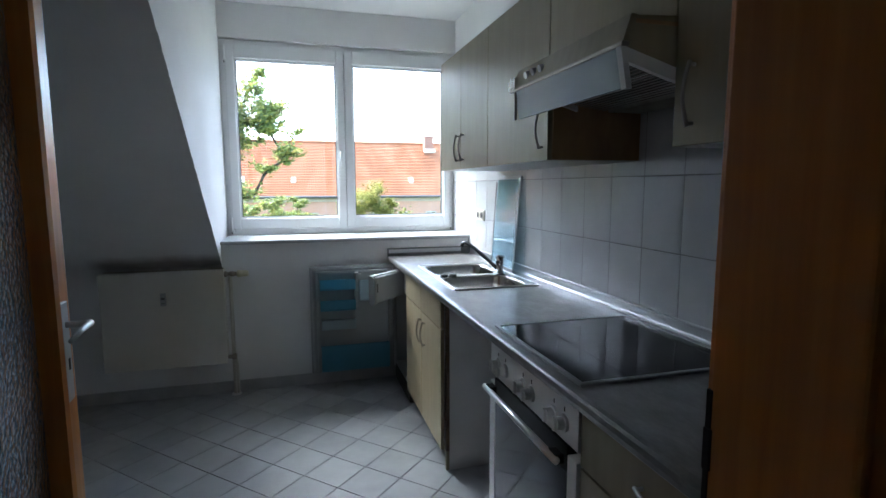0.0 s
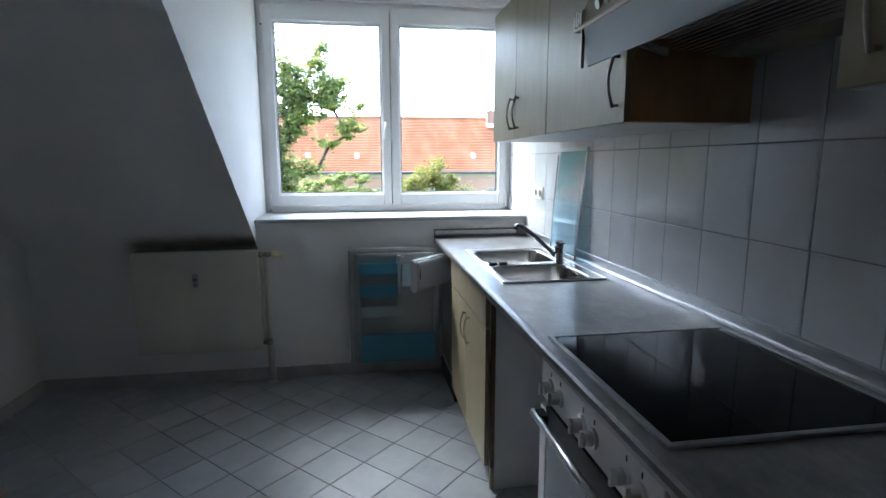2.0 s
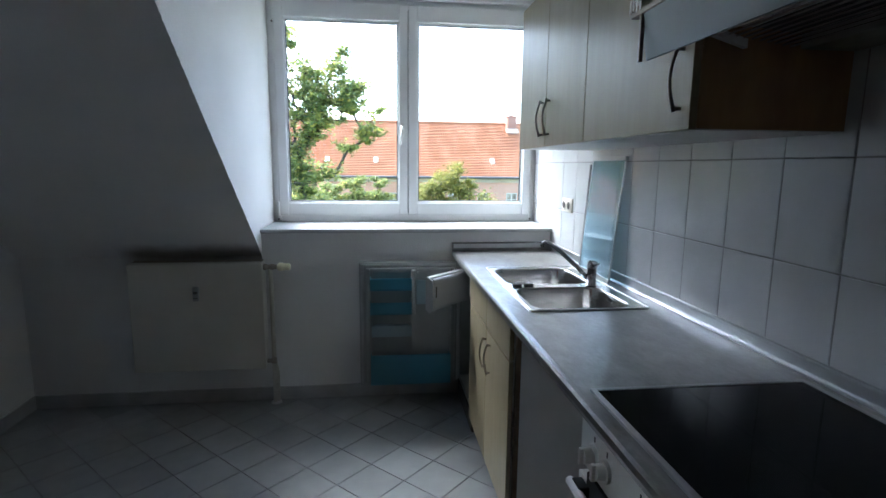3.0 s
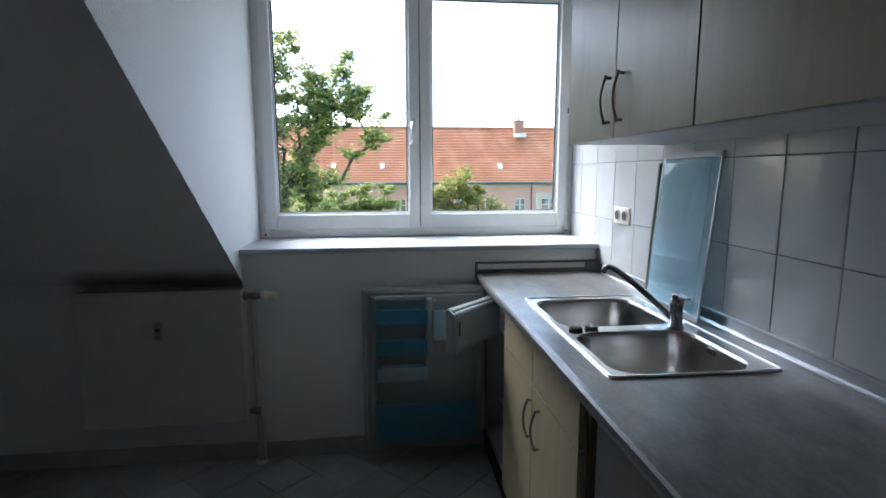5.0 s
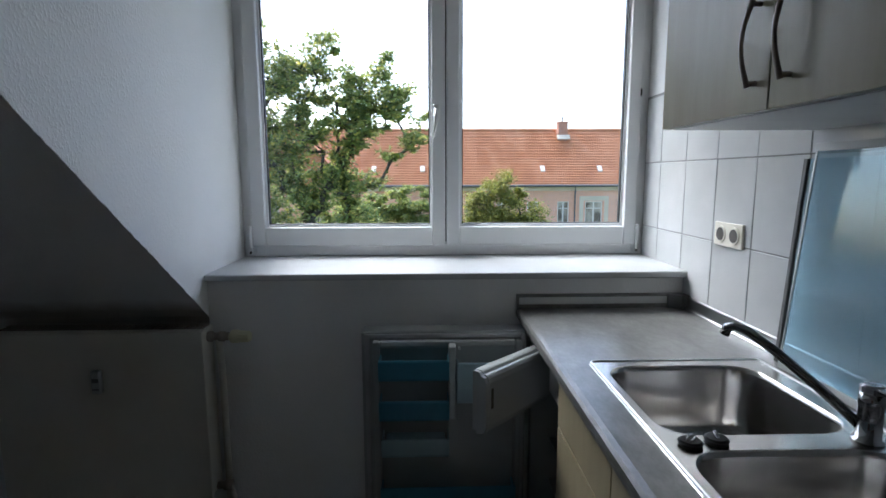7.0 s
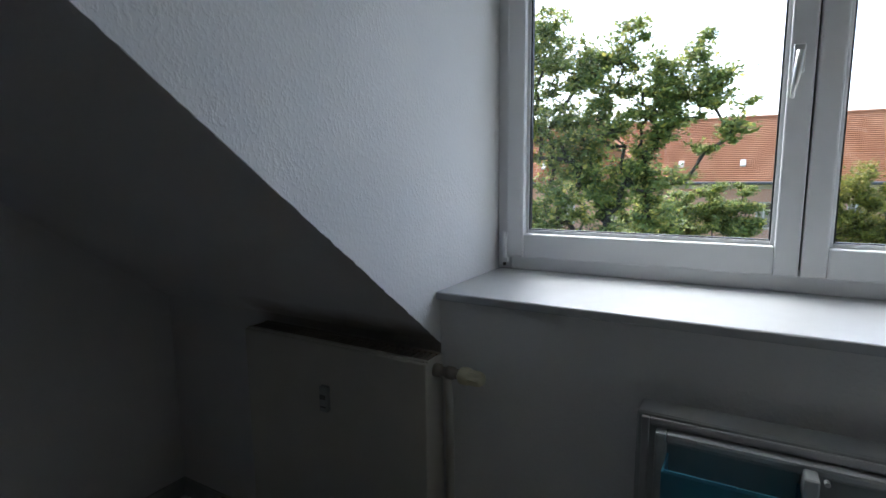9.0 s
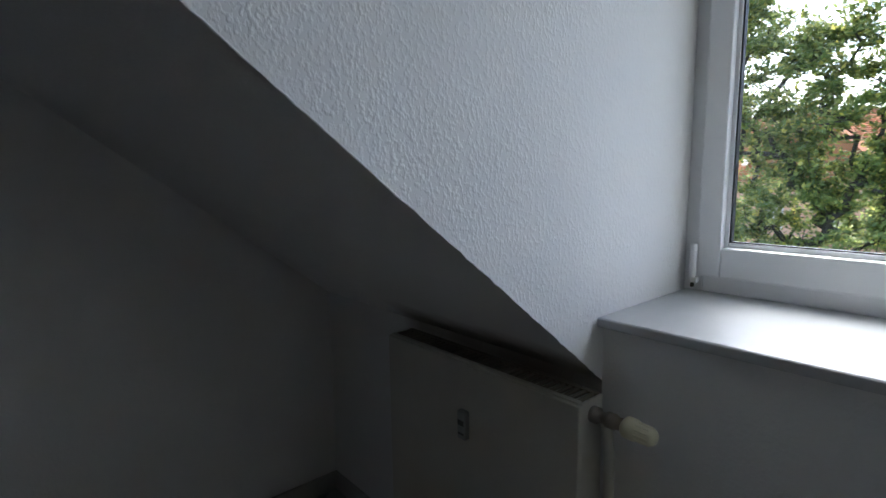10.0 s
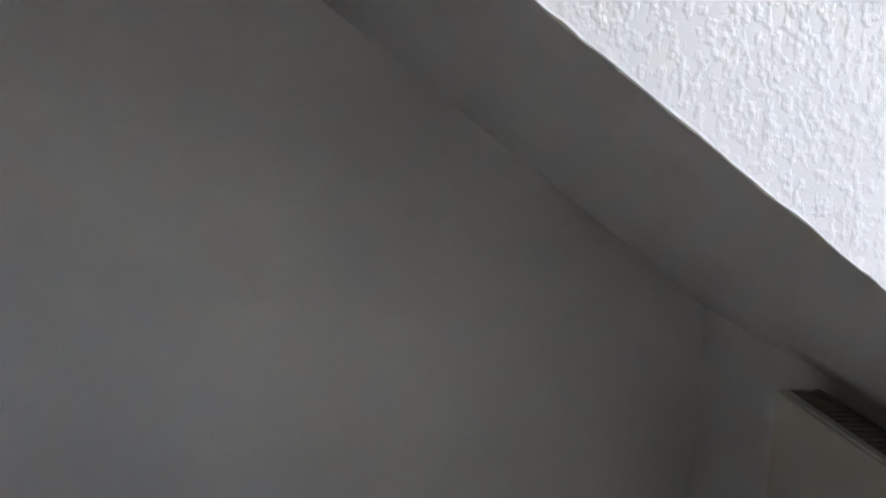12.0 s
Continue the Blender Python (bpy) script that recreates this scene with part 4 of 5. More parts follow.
def fridge():
    c = thing("fridge", "white under-counter fridge with its door standing open", "fridge", (-0.3, -0.3, 0))
    inv = Matrix.Translation((0.3, 0.3, 0))

    def put(name, bm, mat, parent=c, label="", smooth=False):
        bm.transform(inv)
        return part(name, bm, mat, parent, label, smooth)
    y0, y1 = -0.522, -0.03
    bm = bmesh.new()
    carcass(bm, -0.57, -0.04, y0, y1, 0.1, 0.855, 0.035)
    put("body", bm, fridge_mat)
    put("plinth", box(-0.574, -0.5, y0, y1, 0, 0.1, 0.002), plinth_mat, c, "black plinth")
    put("gasket", box(-0.578, -0.57, y0 + 0.004, y0 + 0.02, 0.11, 0.85, 0.002), black_plastic, c)
    for z in (0.62, 0.42, 0.26):
        put("shelf", box(-0.5, -0.06, y0 + 0.036, y1 - 0.036, z, z + 0.008), fridge_mat, c)
    put("freezer_box", box(-0.535, -0.06, y0 + 0.036, y1 - 0.036, 0.66, 0.81, 0.004), fridge_mat, c)
    # open door along the window wall
    dx0, dx1 = -1.17, -0.6
    door = put("door", box(dx0, dx1, -0.116, -0.04, 0.112, 0.85, 0.01, 3), fridge_mat)
    bm = bmesh.new()
    frame_bars(bm, dx0 + 0.042, dx1 - 0.02, 0.125, 0.822, (0.022, 0.022, 0.022, 0.022), -0.146, -0.114, 0.007)
    put("door_liner", bm, fridge_mat, door)
    bm = bmesh.new()
    frame_bars(bm, dx0 + 0.012, dx1 - 0.006, 0.12, 0.842, (0.016, 0.016, 0.016, 0.016), -0.126, -0.1155, 0.004)
    put("door_gasket", bm, skirting_mat, door, "grey rubber door gasket")
    put("liner_post", box(-0.872, -0.848, -0.185, -0.114, 0.56, 0.815, 0.007, 3), fridge_mat, door)
    put("catch", tube([(-0.835, -0.148, 0.8), (-0.835, -0.16, 0.8)], 0.005, 10), enamel, door)
    for z0, z1, x0, x1, m in ((0.62, 0.765, -0.845, dx1 - 0.05, clear_blue), (0.7, 0.775, dx0 + 0.064, -0.872, blue_plastic), (0.56, 0.635, dx0 + 0.064, -0.872, blue_plastic),
                              (0.43, 0.5, dx0 + 0.07, -0.872, clear_blue), (0.14, 0.325, dx0 + 0.064, dx1 - 0.045, blue_plastic)):
        h = z1 - z0
        bm = prism([(-0.116, z0), (-0.19, z0), (-0.197, z0 + 0.004), (-0.201, z0 + 0.012), (-0.205, z1 - 0.006), (-0.203, z1), (-0.199, z1), (-0.197, z1 - 0.008), (-0.194, z0 + 0.014), (-0.188, z0 + 0.007), (-0.116, z0 + 0.006)], "x", x0 + 0.004, x1 - 0.004)
        for a in (x0, x1 - 0.004):
            add_prism(bm, [(-0.116, z0), (-0.19, z0), (-0.2, z0 + 0.012), (-0.203, z1 - 0.004), (-0.16, z1 - 0.1 * h), (-0.116, z1 - 0.1 * h)], "x", a, a + 0.004)
        tray = put("door_shelf", bm, m, door, "translucent blue door shelf" if m == blue_plastic else "pale clear door tray")
        if z0 == 0.43:
            put("egg_insert", box(x0 + 0.012, x1 - 0.012, -0.19, -0.12, z0 + 0.008, z1 - 0.012, 0.012, 3), clear_blue, tray, "pale egg tray insert")
    # freezer flap, half open: thick glossy lid with a grooved rim
    a, b = Vector((-0.585, -0.2)), Vector((-0.815, -0.425))
    d = (b - a).normalized()
    n = Vector((d.y, -d.x))
    if n.y > 0:
        n = -n
    ln = (b - a).length
    turn = Matrix(((d.x, n.x, 0, a.x), (d.y, n.y, 0, a.y), (0, 0, 1, 0), (0, 0, 0, 1)))
    lid = None
    for nm, prof, l0, l1, mat in (("freezer_flap", [(0, 0.655), (0, 0.824), (0.003, 0.829), (0.024, 0.829), (0.029, 0.826), (0.031, 0.818), (0.0345, 0.817), (0.037, 0.821), (0.043, 0.819), (0.05, 0.81), (0.054, 0.797), (0.054, 0.67), (0.05, 0.655)], 0.0, ln - 0.012, lid_plastic),
                                  ("end_cap", [(0.002, 0.65), (0.002, 0.822), (0.005, 0.827), (0.024, 0.827), (0.035, 0.816), (0.045, 0.814), (0.052, 0.795), (0.052, 0.668), (0.045, 0.65)], ln - 0.0115, ln, lid_plastic),
                                  ("lug", [(0.01, 0.635), (0.01, 0.6545), (0.035, 0.6545), (0.035, 0.642)], ln - 0.045, ln - 0.008, lid_plastic),
                                  ("grip_slot", [(0.0535, 0.72), (0.0535, 0.78), (0.055, 0.78), (0.055, 0.72)], ln - 0.03, ln - 0.02, rad_dark)):
        bm = prism(prof, "x", l0, l1)
        bm.transform(turn)
        ob = put(nm, bm, mat, c if lid is None else lid)
        lid = lid or ob


fridge()


# ---- radiator and pipes ----
def radiator():
    x0, x1, yf, yb, z0, z1 = -2.415, -1.704, -0.122, -0.03, 0.238, 0.862
    c = thing("radiator", "cream flat panel radiator on the knee wall", "radiator", ((x0 + x1) / 2, -0.07, z0))
    inv = Matrix.Translation((-(x0 + x1) / 2, 0.07, -z0))

    def put(name, bm, mat, parent=c, label="", smooth=False):
        bm.transform(inv)
        return part(name, bm, mat, parent, label, smooth)
    bm = box(x0, x1, yf, yf + 0.014, z0, z1 - 0.006, 0.005, 3)
    put("front_panel", bm, radiator_mat)
    put("rear_panel", box(x0 + 0.01, x1 - 0.01, yb - 0.014, yb, z0 + 0.01, z1 - 0.03, 0.004), radiator_mat)
    for a, b in ((x0 + 0.001, x0 + 0.008), (x1 - 0.008, x1 - 0.001)):
        put("side_cover", box(a, b, yf + 0.012, yb, z0 + 0.02, z1 - 0.003, 0.002), radiator_mat)
    grille = put("grille", box(x0 + 0.008, x1 - 0.008, yf + 0.006, yf + 0.02, z1 - 0.006, z1, 0.001), radiator_mat)
    put("grille_rail", box(x0 + 0.008, x1 - 0.008, yb - 0.016, yb - 0.002, z1 - 0.006, z1, 0.001), grille_mat, grille)
    for k in range(36):
        x = x0 + 0.018 + k * (x1 - x0 - 0.036) / 35
        put("grille_bar", box(x - 0.0045, x + 0.0045, yf + 0.02, yb - 0.016, z1 - 0.007, z1 - 0.0015), grille_mat, grille)
    # solid block between the panels, its near-black colour standing in for shade
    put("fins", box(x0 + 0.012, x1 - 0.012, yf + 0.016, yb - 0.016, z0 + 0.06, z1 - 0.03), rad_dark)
    xs = -2.06
    bm = box(xs - 0.016, xs + 0.016, yf - 0.02, yf - 0.0005, 0.648, 0.73, 0.007, 3)
    m = put("heat_meter", bm, fridge_mat, c, "small white heat cost meter")
    put("display", box(xs - 0.011, xs + 0.011, yf - 0.0212, yf - 0.0195, 0.69, 0.704), gutter_mat, m)
    put("label_strip", box(xs - 0.011, xs + 0.011, yf - 0.0212, yf - 0.0195, 0.664, 0.668), gutter_mat, m)
    for x in (x0 + 0.1, x1 - 0.1):
        put("bracket", box(x - 0.015, x + 0.015, yb, -0.0005, z0 + 0.1, z1 - 0.1), radiator_mat)
    # valve and thermostat
    zv = 0.825
    put("valve", tube([(x1 - 0.004, -0.07, zv), (x1 + 0.015, -0.07, zv), (x1 + 0.016, -0.07, zv), (x1 + 0.036, -0.07, zv), (x1 + 0.037, -0.07, zv), (x1 + 0.056, -0.07, zv), (x1 + 0.057, -0.07, zv), (x1 + 0.086, -0.07, zv)], [0.019, 0.019, 0.013, 0.014, 0.018, 0.018, 0.014, 0.014], 14), bronze, c, "brass valve body", True)
    head = put("thermostat", tube([(x1 + 0.08, -0.07, zv), (x1 + 0.083, -0.071, zv), (x1 + 0.103, -0.072, zv), (x1 + 0.106, -0.072, zv), (x1 + 0.14, -0.075, zv), (x1 + 0.148, -0.075, zv)],
                                  [0.019, 0.0235, 0.0235, 0.02, 0.019, 0.014], 18), thermo_mat, c, "yellowed thermostat head", True)
    for k in range(12):
        a = k * math.pi / 6
        dy, dz = 0.0195 * math.cos(a), 0.0195 * math.sin(a)
        put("grip_rib", tube([(x1 + 0.108, -0.073 + dy, zv + dz), (x1 + 0.139, -0.075 + dy * 0.95, zv + dz * 0.95)], 0.0016, 6), thermo_mat, head)
    put("return_valve", tube([(x1 - 0.004, -0.07, 0.268), (x1 + 0.022, -0.07, 0.268), (x1 + 0.024, -0.07, 0.268), (x1 + 0.05, -0.07, 0.268)], [0.013, 0.013, 0.019, 0.019], 14), bronze, c, "", True)


radiator()
pipe = thing("heating_pipe", "white painted heating pipe from valve to floor", "pipe", (-1.672, -0.05, 0))
part("riser", tube([(0, -0.02, 0.825), (0, -0.01, 0.78), (0, 0, 0.72), (0, 0, 0.0)], 0.012, 12), radiator_mat, pipe, "", True)
part("return_pipe", tube([(0.012, -0.02, 0.268), (0.012, -0.005, 0.235), (0.018, 0.004, 0.19), (0.018, 0.004, 0.0)], 0.0095, 12), radiator_mat, pipe, "", True)
part("floor_rosette", tube([(0.006, 0, 0), (0.006, 0, 0.008)], [0.032, 0.028], 18), enamel, pipe)


# ---- outside ----
GROUND = -12.0
bm = bmesh.new()
bmesh.ops.create_grid(bm, x_segments=2, y_segments=2, size=2500, matrix=Matrix.Translation((0, 0, GROUND)))
tagged(link("ground", bm, grass_mat), "green courtyard ground far below the window", "ground", kind="structure")


def house():
    x0, x1, ye, yr, ze, zr = -34.0, 42.0, 42.0, 47.0, 0.52, 5.45
    h = thing("apartment_building", "pink apartment house with long red tiled roof", "building", (4, ye, GROUND))
    inv = Matrix.Translation((-4, -ye, -GROUND))

    def put(name, bm, mat, parent=h, label="", smooth=False):
        bm.transform(inv)
        return part(name, bm, mat, parent, label, smooth)
    wins = [(10.62 - 2.62 * k, 1.0) for k in range(16, 0, -1)] + [(10.62, 1.0), (13.25, 1.5)] + [(13.25 + 2.62 * k, 1.0) for k in range(1, 10)]
    zw = ((-2.75, -0.85), (-5.95, -4.05), (-9.15, -7.25))
    wall_y = ye + 0.5
    bm = bmesh.new()
    # wall strips leave the windows open
    zs = [GROUND]
    for a, b in sorted(zw):
        zs += [a, b]
    zs.append(ze)
    for i in range(0, len(zs), 2):
        add_box(bm, x0, x1, wall_y, wall_y + 0.4, zs[i], zs[i + 1])
    for a, b in zw:
        px = x0
        for wx, ww in wins:
            add_box(bm, px, wx - ww / 2, wall_y, wall_y + 0.4, a, b)
            px = wx + ww / 2
        add_box(bm, px, x1, wall_y, wall_y + 0.4, a, b)
    add_box(bm, x0, x1, wall_y + 9, wall_y + 9.4, GROUND, ze)
    add_box(bm, x0, x0 + 0.4, wall_y + 0.4, wall_y + 9, GROUND, ze)
    add_box(bm, x1 - 0.4, x1, wall_y + 0.4, wall_y + 9, GROUND, ze)
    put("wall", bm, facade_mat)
    bm = bmesh.new()
    add_box(bm, x0 - 0.2, x1 + 0.2, wall_y - 0.12, wall_y + 0.02, ze - 0.45, ze - 0.1)
    put("cornice", bm, facade_trim)
    for r, (a, b) in enumerate(zw):
        for wx, ww in wins:
            if r and not -16 < wx < 20:
                continue
            bm = bmesh.new()
            frame_bars(bm, wx - ww / 2, wx + ww / 2, a, b, (0.09, 0.09, 0.1, 0.09), wall_y + 0.08, wall_y + 0.18)
            add_box(bm, wx - 0.06, wx + 0.06, wall_y + 0.081, wall_y + 0.179, a + 0.1, b - 0.09)
            add_box(bm, wx - ww / 2 + 0.09, wx - 0.06, wall_y + 0.09, wall_y + 0.17, b - 0.62, b - 0.55)
            add_box(bm, wx + 0.06, wx + ww / 2 - 0.09, wall_y + 0.09, wall_y + 0.17, b - 0.62, b - 0.55)
            win = put("window", bm, white_frame)
            put("pane", box(wx - ww / 2 + 0.02, wx + ww / 2 - 0.02, wall_y + 0.12, wall_y + 0.13, a + 0.02, b - 0.02), far_glass, win)
            put("sill", box(wx - ww / 2 - 0.08, wx + ww / 2 + 0.08, wall_y - 0.08, wall_y + 0.1, a - 0.08, a - 0.005), facade_trim, win)
    # the paler bay with its surrounds beyond the downpipe
    put("surround", prism([(12.0, -3.1), (12.0, -0.4), (14.5, -0.4), (14.5, -3.1), (14.15, -3.1), (14.15, -0.8), (12.35, -0.8), (12.35, -3.1)], "y", wall_y - 0.06, wall_y - 0.002), facade_trim)
    put("downpipe", tube([(11.6, ye + 0.42, ze - 0.15), (11.6, ye + 0.42, GROUND)], 0.06, 10), gutter_mat)
    put("gutter", tube([(x0, ye - 0.06, ze - 0.02), (x1, ye - 0.06, ze - 0.02)], 0.11, 10), gutter_mat)
    # roof: overlapping tile courses
    n = 34
    bm = bmesh.new()
    for side in (1, -1):
        for k in range(n):
            u0, u1 = k / n, (k + 1) / n
            ya, yb = (ye + (yr - ye) * u for u in (u0, u1)) if side == 1 else (yr + (yr - ye) * (1 - u) for u in (u0, u1))
            za, zb = (ze + (zr - ze) * u for u in (u0, u1))
            s = side
            pts = [(ya - 0.05 * s, za + 0.06), (yb, zb), (yb, zb - 0.08), (ya - 0.05 * s, za - 0.05)]
            add_prism(bm, pts, "x", x0 - 0.2, x1 + 0.2)
    roof = put("roof", bm, roof_mat)
    put("ridge", tube([(x0 - 0.2, yr, zr + 0.02), (x1 + 0.2, yr, zr + 0.02)], 0.14, 10), roof_mat, roof)

    def on_roof(z):
        return ye + (yr - ye) * (z - ze) / (zr - ze)
    for sx in (-16.5, -5.5, -1.36, 8.95, 13.9, 24.0):
        z = 1.85
        y = on_roof(z)
        bm = bmesh.new()
        add_prism(bm, [(y - 0.22, z - 0.2), (y - 0.3, z - 0.1), (y + 0.14, z + 0.34), (y + 0.22, z + 0.2)], "x", sx - 0.19, sx + 0.19)
        sk = put("roof_light", bm, white_frame, roof, "small pale roof hatch")
    cx, cy = 11.3, 46.3
    bm = box(cx - 0.42, cx + 0.42, cy - 0.4, cy + 0.4, 4.2, 6.15, 0.02)
    add_box(bm, cx - 0.48, cx + 0.48, cy - 0.46, cy + 0.46, 6.02, 6.12, 0.01)
    ch = put("chimney", bm, brick_mat, roof)
    put("flashing", prism([(cy - 0.75, 4.55), (cy - 0.75, 4.62), (cy - 0.38, 5.0), (cy - 0.38, 4.8)], "x", cx - 0.58, cx + 0.58), facade_trim, ch)
    put("flue", tube([(cx, cy, 6.1), (cx, cy, 6.6)], 0.07, 8), gutter_mat, ch)
    # cross wing with a hipped gable
    wx = -11.8
    bm = bmesh.new()
    add_prism(bm, [(wx - 4.6, 0.6), (wx, 5.6), (wx + 4.6, 0.6)], "y", 40.5, 47.5)
    put("wing_roof", bm, roof_mat, roof)
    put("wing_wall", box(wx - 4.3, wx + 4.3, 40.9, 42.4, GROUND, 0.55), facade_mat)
    for k in (-1, 1):
        a, b = -2.75, -0.85
        bm = bmesh.new()
        frame_bars(bm, wx + k * 1.8 - 0.6, wx + k * 1.8 + 0.6, a, b, (0.09, 0.09, 0.1, 0.09), 40.82, 40.9)
        add_box(bm, wx + k * 1.8 - 0.05, wx + k * 1.8 + 0.05, 40.82, 40.9, a + 0.1, b - 0.09)
        win = put("window", bm, white_frame)
        put("pane", box(wx + k * 1.8 - 0.55, wx + k * 1.8 + 0.55, 40.86, 40.898, a + 0.05, b - 0.05), far_glass, win)


house()


def tree(label, at, lumps, seed, clusters, leaves, leaf, trunk_r, fork, foliage=leaf_mat, tight=1.0):
    """Trunk, limbs grown towards clumps, and single leaves. lumps: (x, y, z, r) from the trunk's foot."""
    rnd = random.Random(seed)
    t = thing("tree", label, "tree", at)
    pts = []
    vol = [r ** 1.8 for *_, r in lumps]
    for _ in range(clusters):
        x, y, z, r = rnd.choices(lumps, vol)[0]
        while True:
            d = Vector((rnd.uniform(-1, 1), rnd.uniform(-1, 1), rnd.uniform(-1, 1)))
            if 0.15 < d.length < 1:
                break
        pts.append(Vector((x, y, z)) + d * r)
    nodes = [(Vector((0, 0, fork * k / 8)) + Vector((0.15 * math.sin(k * 1.3), 0.1 * math.cos(k), 0)) * (k / 8), None) for k in range(9)]
    for i in range(1, 9):
        nodes[i] = (nodes[i][0], i - 1)
    base = nodes[8][0]
    pts.sort(key=lambda p: (p - base).length)
    tips = []
    for p in pts:
        best = min(range(4, len(nodes)), key=lambda i: (nodes[i][0] - p).length + (0.6 if nodes[i][0].z > p.z else 0))
        q = nodes[best][0]
        steps = max(1, int((p - q).length / 0.6))
        prev = best
        for s in range(1, steps + 1):
            u = s / steps
            m = q.lerp(p, u) + Vector((rnd.gauss(0, 0.07), rnd.gauss(0, 0.07), rnd.gauss(0, 0.07) + 0.16 * math.sin(math.pi * u)))
            nodes.append((m, prev))
            prev = len(nodes) - 1
        tips.append(prev)
    weight = [0.0] * len(nodes)
    for i in tips:
        j = i
        while j is not None:
            weight[j] += 1
            j = nodes[j][1]
    total = max(weight)
    rad = [max(0.014, trunk_r * math.sqrt(w / total)) for w in weight]
    bm = bmesh.new()
    for i, (p, j) in enumerate(nodes):
        if j is not None:
            add_tube(bm, [nodes[j][0], p], [min(rad[j], rad[i] * 1.4), rad[i]], 8 if rad[i] > 0.08 else 5)
    part("trunk", bm, bark_mat, t)
    verts, faces = [], []
    for i in tips:
        c = nodes[i][0]
        spread = rnd.uniform(0.1, 0.2) * tight
        for _ in range(int(leaves * rnd.uniform(0.5, 1.4))):
            o = c + Vector((rnd.gauss(0, spread), rnd.gauss(0, spread), rnd.gauss(0, spread * 0.6)))
            u = Vector((rnd.gauss(0, 1), rnd.gauss(0, 1), rnd.gauss(0, 0.6))).normalized()
            v = u.cross(Vector((rnd.gauss(0, 0.5), rnd.gauss(0, 0.5), 1)).normalized())
            if v.length < 0.1:
                continue
            v.normalize()
            k = leaf * rnd.uniform(0.6, 1.3)
            w = u.cross(v) * (k * 0.12)
            n0 = len(verts)
            verts += [o - u * k * 0.5, o - v * k * 0.3 + w, o + u * k * 0.5, o + v * k * 0.3 + w]
            faces.append((n0, n0 + 1, n0 + 2, n0 + 3))
    me = bpy.data.meshes.new("crown")
    me.from_pydata([tuple(v) for v in verts], [], faces)
    me.materials.append(foliage)
    cr = new("crown", me)
    cr.parent = t


G = -GROUND
tree("tall green oak with uneven open crown in the courtyard", (-6.4, 20, GROUND),
     [(-1.9, 0, G + 7.3, 0.7), (-1.1, 0, G + 5.5, 1.2), (-2.3, 0.3, G + 6.2, 1.1), (1.36, 0, G + 6.5, 0.55), (1.0, 0, G + 5.7, 0.6), (3.7, 0, G + 5.8, 0.5), (3.5, 0.1, G + 5.1, 0.6), (0.2, 0.3, G + 5.6, 0.6),
      (2.3, 0, G + 5.3, 0.6), (2.6, 0.2, G + 4.4, 1.0), (4.2, 0, G + 4.5, 0.85), (3.7, 0, G + 3.8, 0.75), (1.5, 0.2, G + 4.7, 0.7), (5.1, 0, G + 3.8, 0.3), (4.7, 0.2, G + 2.75, 0.42), (5.3, 0.2, G + 2.65, 0.25), (3.9, 0.2, G + 2.3, 0.4),
      (0.2, 0, G + 4.5, 1.1), (0.4, 0, G + 3.0, 1.2), (2.7, 0, G + 3.3, 0.75), (1.6, -0.2, G + 3.5, 0.8), (2.3, 0, G + 2.4, 0.6), (-1.4, 0, G + 2.8, 1.4), (-1.4, 0.3, G + 0.3, 1.5), (0.7, 0, G + 0.2, 1.1), (2.2, 0, G + 0.8, 0.8),
      (2.6, 0.2, G - 0.5, 0.9), (1.5, 0, G + 1.6, 0.9), (-0.2, 0, G + 1.4, 1.1), (3.2, 0.2, G + 1.3, 0.5), (-3.2, 0, G + 4.0, 1.5), (1.2, 0, G - 2.4, 2.2), (-1.8, 0, G - 2.4, 2.2)], 11, 950, 52, 0.21, 0.27, G - 2.5, leaf_mat, 1.2)
tree("small bushy green tree in front of the house", (3.4, 31, GROUND),
     [(0, 0, G + 0.2, 1.2), (-0.9, 0, G - 1.2, 1.5), (1.1, 0, G - 1.3, 1.5), (0.1, 0, G + 1.1, 0.45), (-1.3, 0, G - 0.1, 0.6), (1.2, 0, G + 0.0, 0.5), (0, 0.5, G - 3, 2.4), (3.2, 0, G - 2.2, 0.9), (2.6, 0, G - 0.9, 0.5)], 5, 170, 150, 0.19, 0.2, G - 3.5, bush_mat, 1.5)
tree("green tree with a rounded low crown", (-2.6, 28, GROUND),
     [(0, 0, G - 0.6, 1.3), (-1.4, 0, G - 0.9, 1.2), (1.0, 0, G + 0.1, 0.9), (-2.8, 0, G - 1.0, 1.2), (1.4, 0, G - 0.9, 0.9), (-4.0, 0.4, G - 1.2, 1.2), (0, 0, G - 3, 2.4)], 8, 220, 150, 0.19, 0.2, G - 3.8, leaf_mat, 1.15)
tree("broad green oak at the side of the courtyard", (-14.0, 21, GROUND),
     [(0, 0, G + 6.5, 1.3), (1.6, 0, G + 5, 1.2), (-1.8, 0, G + 5, 1.4), (0.3, 0, G + 3, 2.0), (2.6, 0, G + 2.4, 1.2), (-2, 0, G + 1.5, 1.8), (0.6, 0, G - 0.5, 2.4)], 21, 380, 90, 0.18, 0.28, G - 2.5)


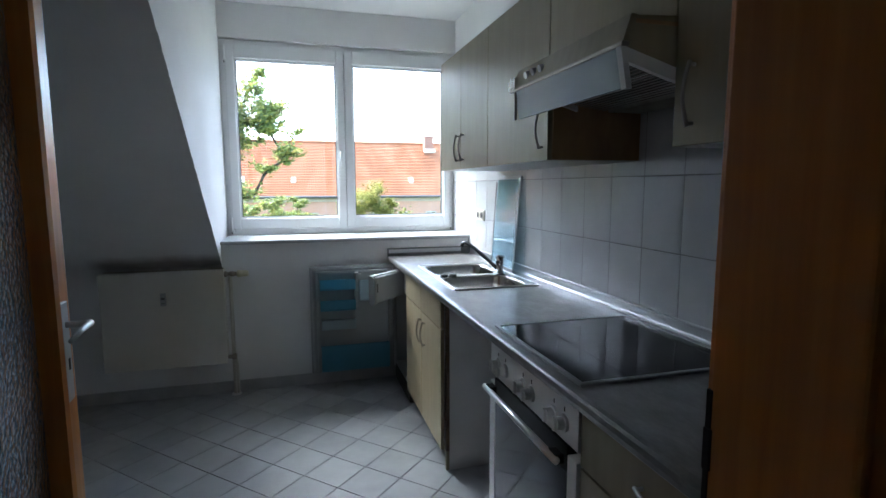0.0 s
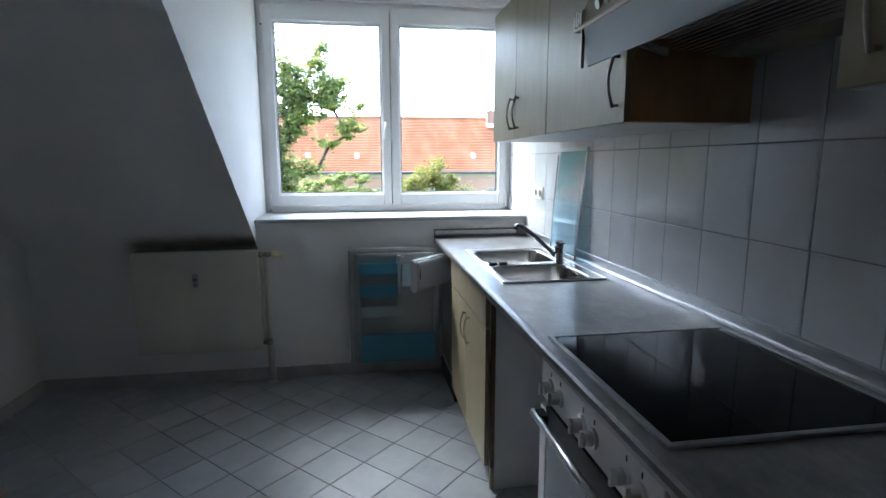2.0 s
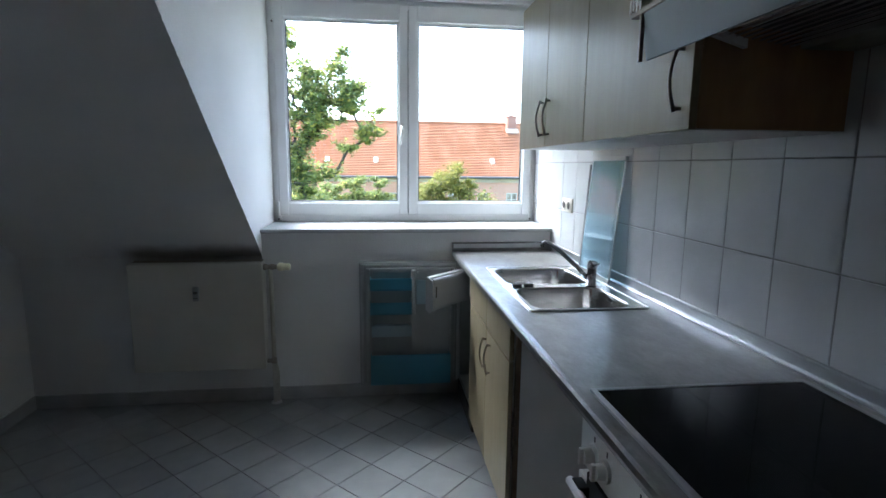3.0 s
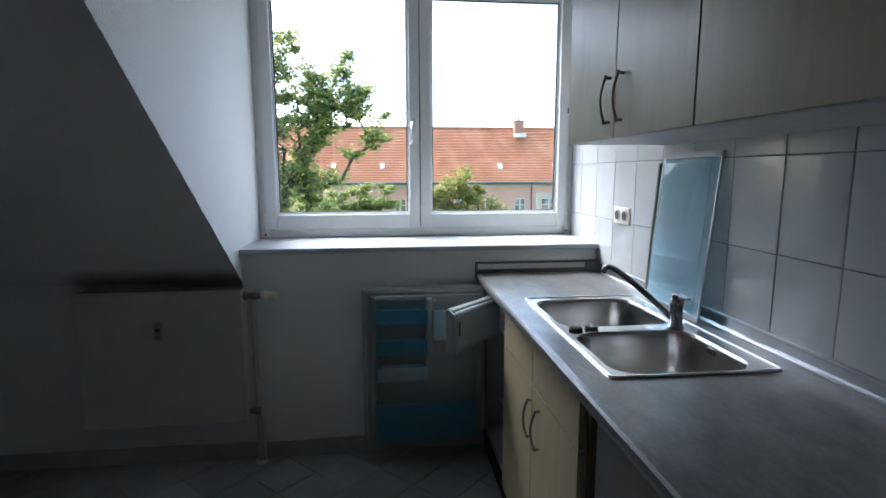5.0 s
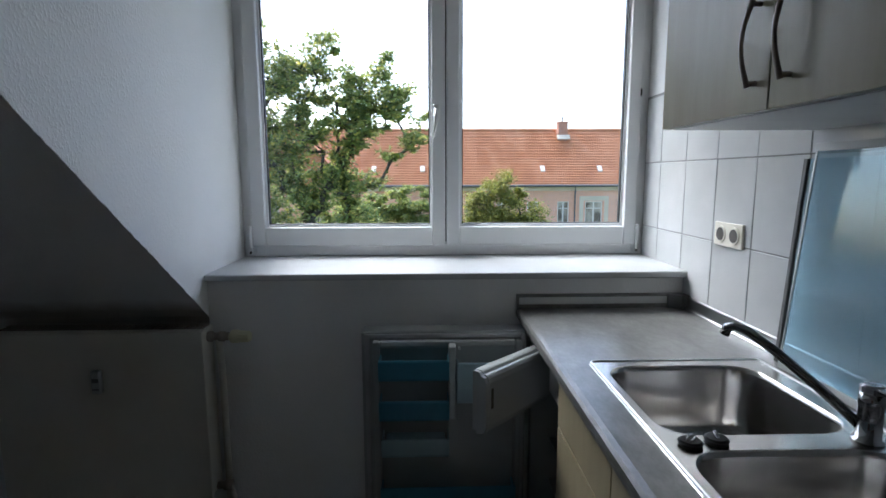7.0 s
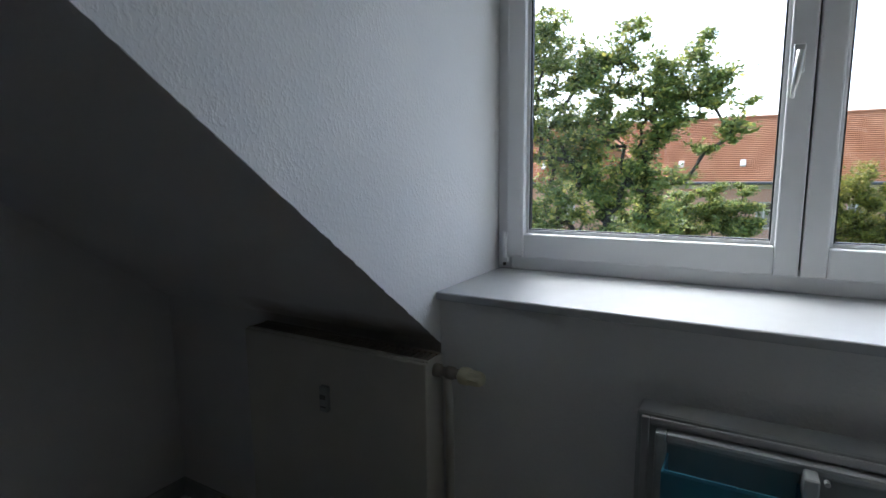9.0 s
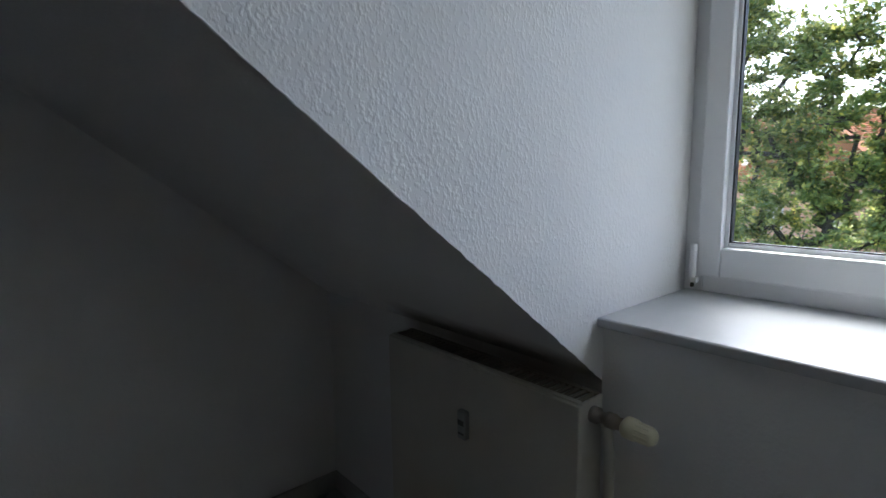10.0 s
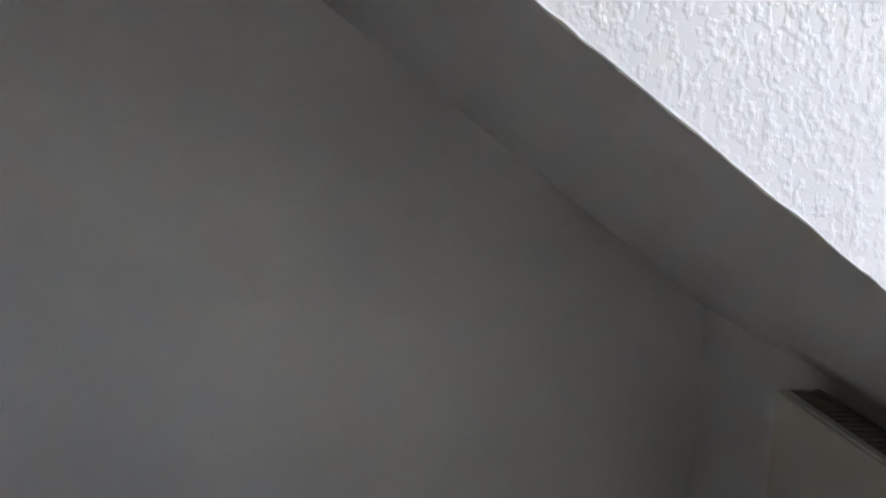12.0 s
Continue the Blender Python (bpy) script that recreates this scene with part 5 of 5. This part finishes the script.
# ---- tiles, last ----
def tile_mesh(w, h, t, axis, mat, bev=0.0015, crown=0.0):
    """A tile with eased edges, centred; axis is its normal. crown: how far the glaze falls off towards the edges."""
    def ring(inset, up):
        a, b = w / 2 - inset, h / 2 - inset
        flat = [(-a, -b), (a, -b), (a, b), (-a, b)]
        return [(x, y, up) for x, y in flat] if axis == "z" else [(-up, x, y) for x, y in flat]
    v = ring(0, 0) + ring(0, t - crown - bev) + ring(bev, t - crown)
    f, soft = [], []
    for r in (0, 4):
        for i in range(4):
            f.append((r + i, r + (i + 1) % 4, r + 4 + (i + 1) % 4, r + 4 + i))
    if crown:
        v += ring(bev, t - crown) + ring(0.016, t)
        for i in range(4):
            f.append((12 + i, 12 + (i + 1) % 4, 16 + (i + 1) % 4, 16 + i))
        f.append((16, 17, 18, 19))
        soft = [8, 9, 10, 11, 12]
    else:
        f.append((8, 9, 10, 11))
    if axis == "x":
        f = [q[::-1] for q in f]
    me = bpy.data.meshes.new("tile")
    me.from_pydata(v, [], f)
    for k in soft:
        me.polygons[k].use_smooth = True
    me.materials.append(mat)
    return me


# floor: square tiles on the diagonal, cut along the walls
half = 0.1483
whole = tile_mesh(0.206, 0.206, 0.006, "z", floor_tile)
for i in range(-24, 25):
    for j in range(-24, 25):
        cx, cy = -1.247 + half * (i + j), -1.216 + half + half * (i - j)
        reach = 0.206 * 0.7072
        if cx + reach < WEST or cx - reach > 0 or cy + reach < SOUTH or cy - reach > 0:
            continue
        if cx - reach >= WEST and cx + reach <= 0 and cy - reach >= SOUTH and cy + reach <= 0:
            o = new("tile", whole)
            o.matrix_world = pose(cx, cy, -0.006, 0, 0, 45)
        else:
            bm = bmesh.new()
            bm.from_mesh(whole)
            bm.transform(Matrix.Rotation(radians(45), 4, "Z"))
            for co, no in (((WEST - cx, 0, 0), (-1, 0, 0)), ((-cx, 0, 0), (1, 0, 0)), ((0, SOUTH - cy, 0), (0, -1, 0)), ((0, -cy, 0), (0, 1, 0))):
                bmesh.ops.bisect_plane(bm, geom=bm.verts[:] + bm.edges[:] + bm.faces[:], plane_co=co, plane_no=no, clear_outer=True)
            if not bm.faces:
                bm.free()
                continue
            me = bpy.data.meshes.new("tile")
            bm.to_mesh(me)
            bm.free()
            me.materials.append(floor_tile)
            o = new("tile", me)
            o.location = (cx, cy, -0.006)
        o.parent = floor

# wall tiles between worktop and upper cabinets
splash = structure("tile_backing", box(-0.0055, 0, SOUTH + 0.004, NORTH - 0.001, 0.9, 1.7), grout, "grey grout bed of the tiled splashback", "splashback")
PY, PZ, Y0, Z0 = 0.2062, 0.2645, 0.03, 1.427
meshes = {}
for row in range(-2, 1):
    za, zb = Z0 + PZ * row, Z0 + PZ * (row + 1)
    for k in range(-2, 17):
        yb, ya = Y0 - PY * k, Y0 - PY * (k + 1)
        a, b = max(ya, SOUTH + 0.006), min(yb, NORTH - 0.002)
        c, d = max(za, 0.9), min(zb, 1.692)
        if b - a < 0.02:
            continue
        key = (round(b - a, 4), round(d - c, 4))
        if key not in meshes:
            meshes[key] = tile_mesh(b - a - 0.0034, d - c - 0.0034, 0.0048, "x", wall_tile, 0.0012, 0.0008)
        o = new("tile", meshes[key])
        o.location = (-0.0028, (a + b) / 2, (c + d) / 2)
        o.rotation_euler = (0, radians(random.uniform(-0.3, 0.3)), radians(random.uniform(-0.35, 0.35)))
        o.parent = splash
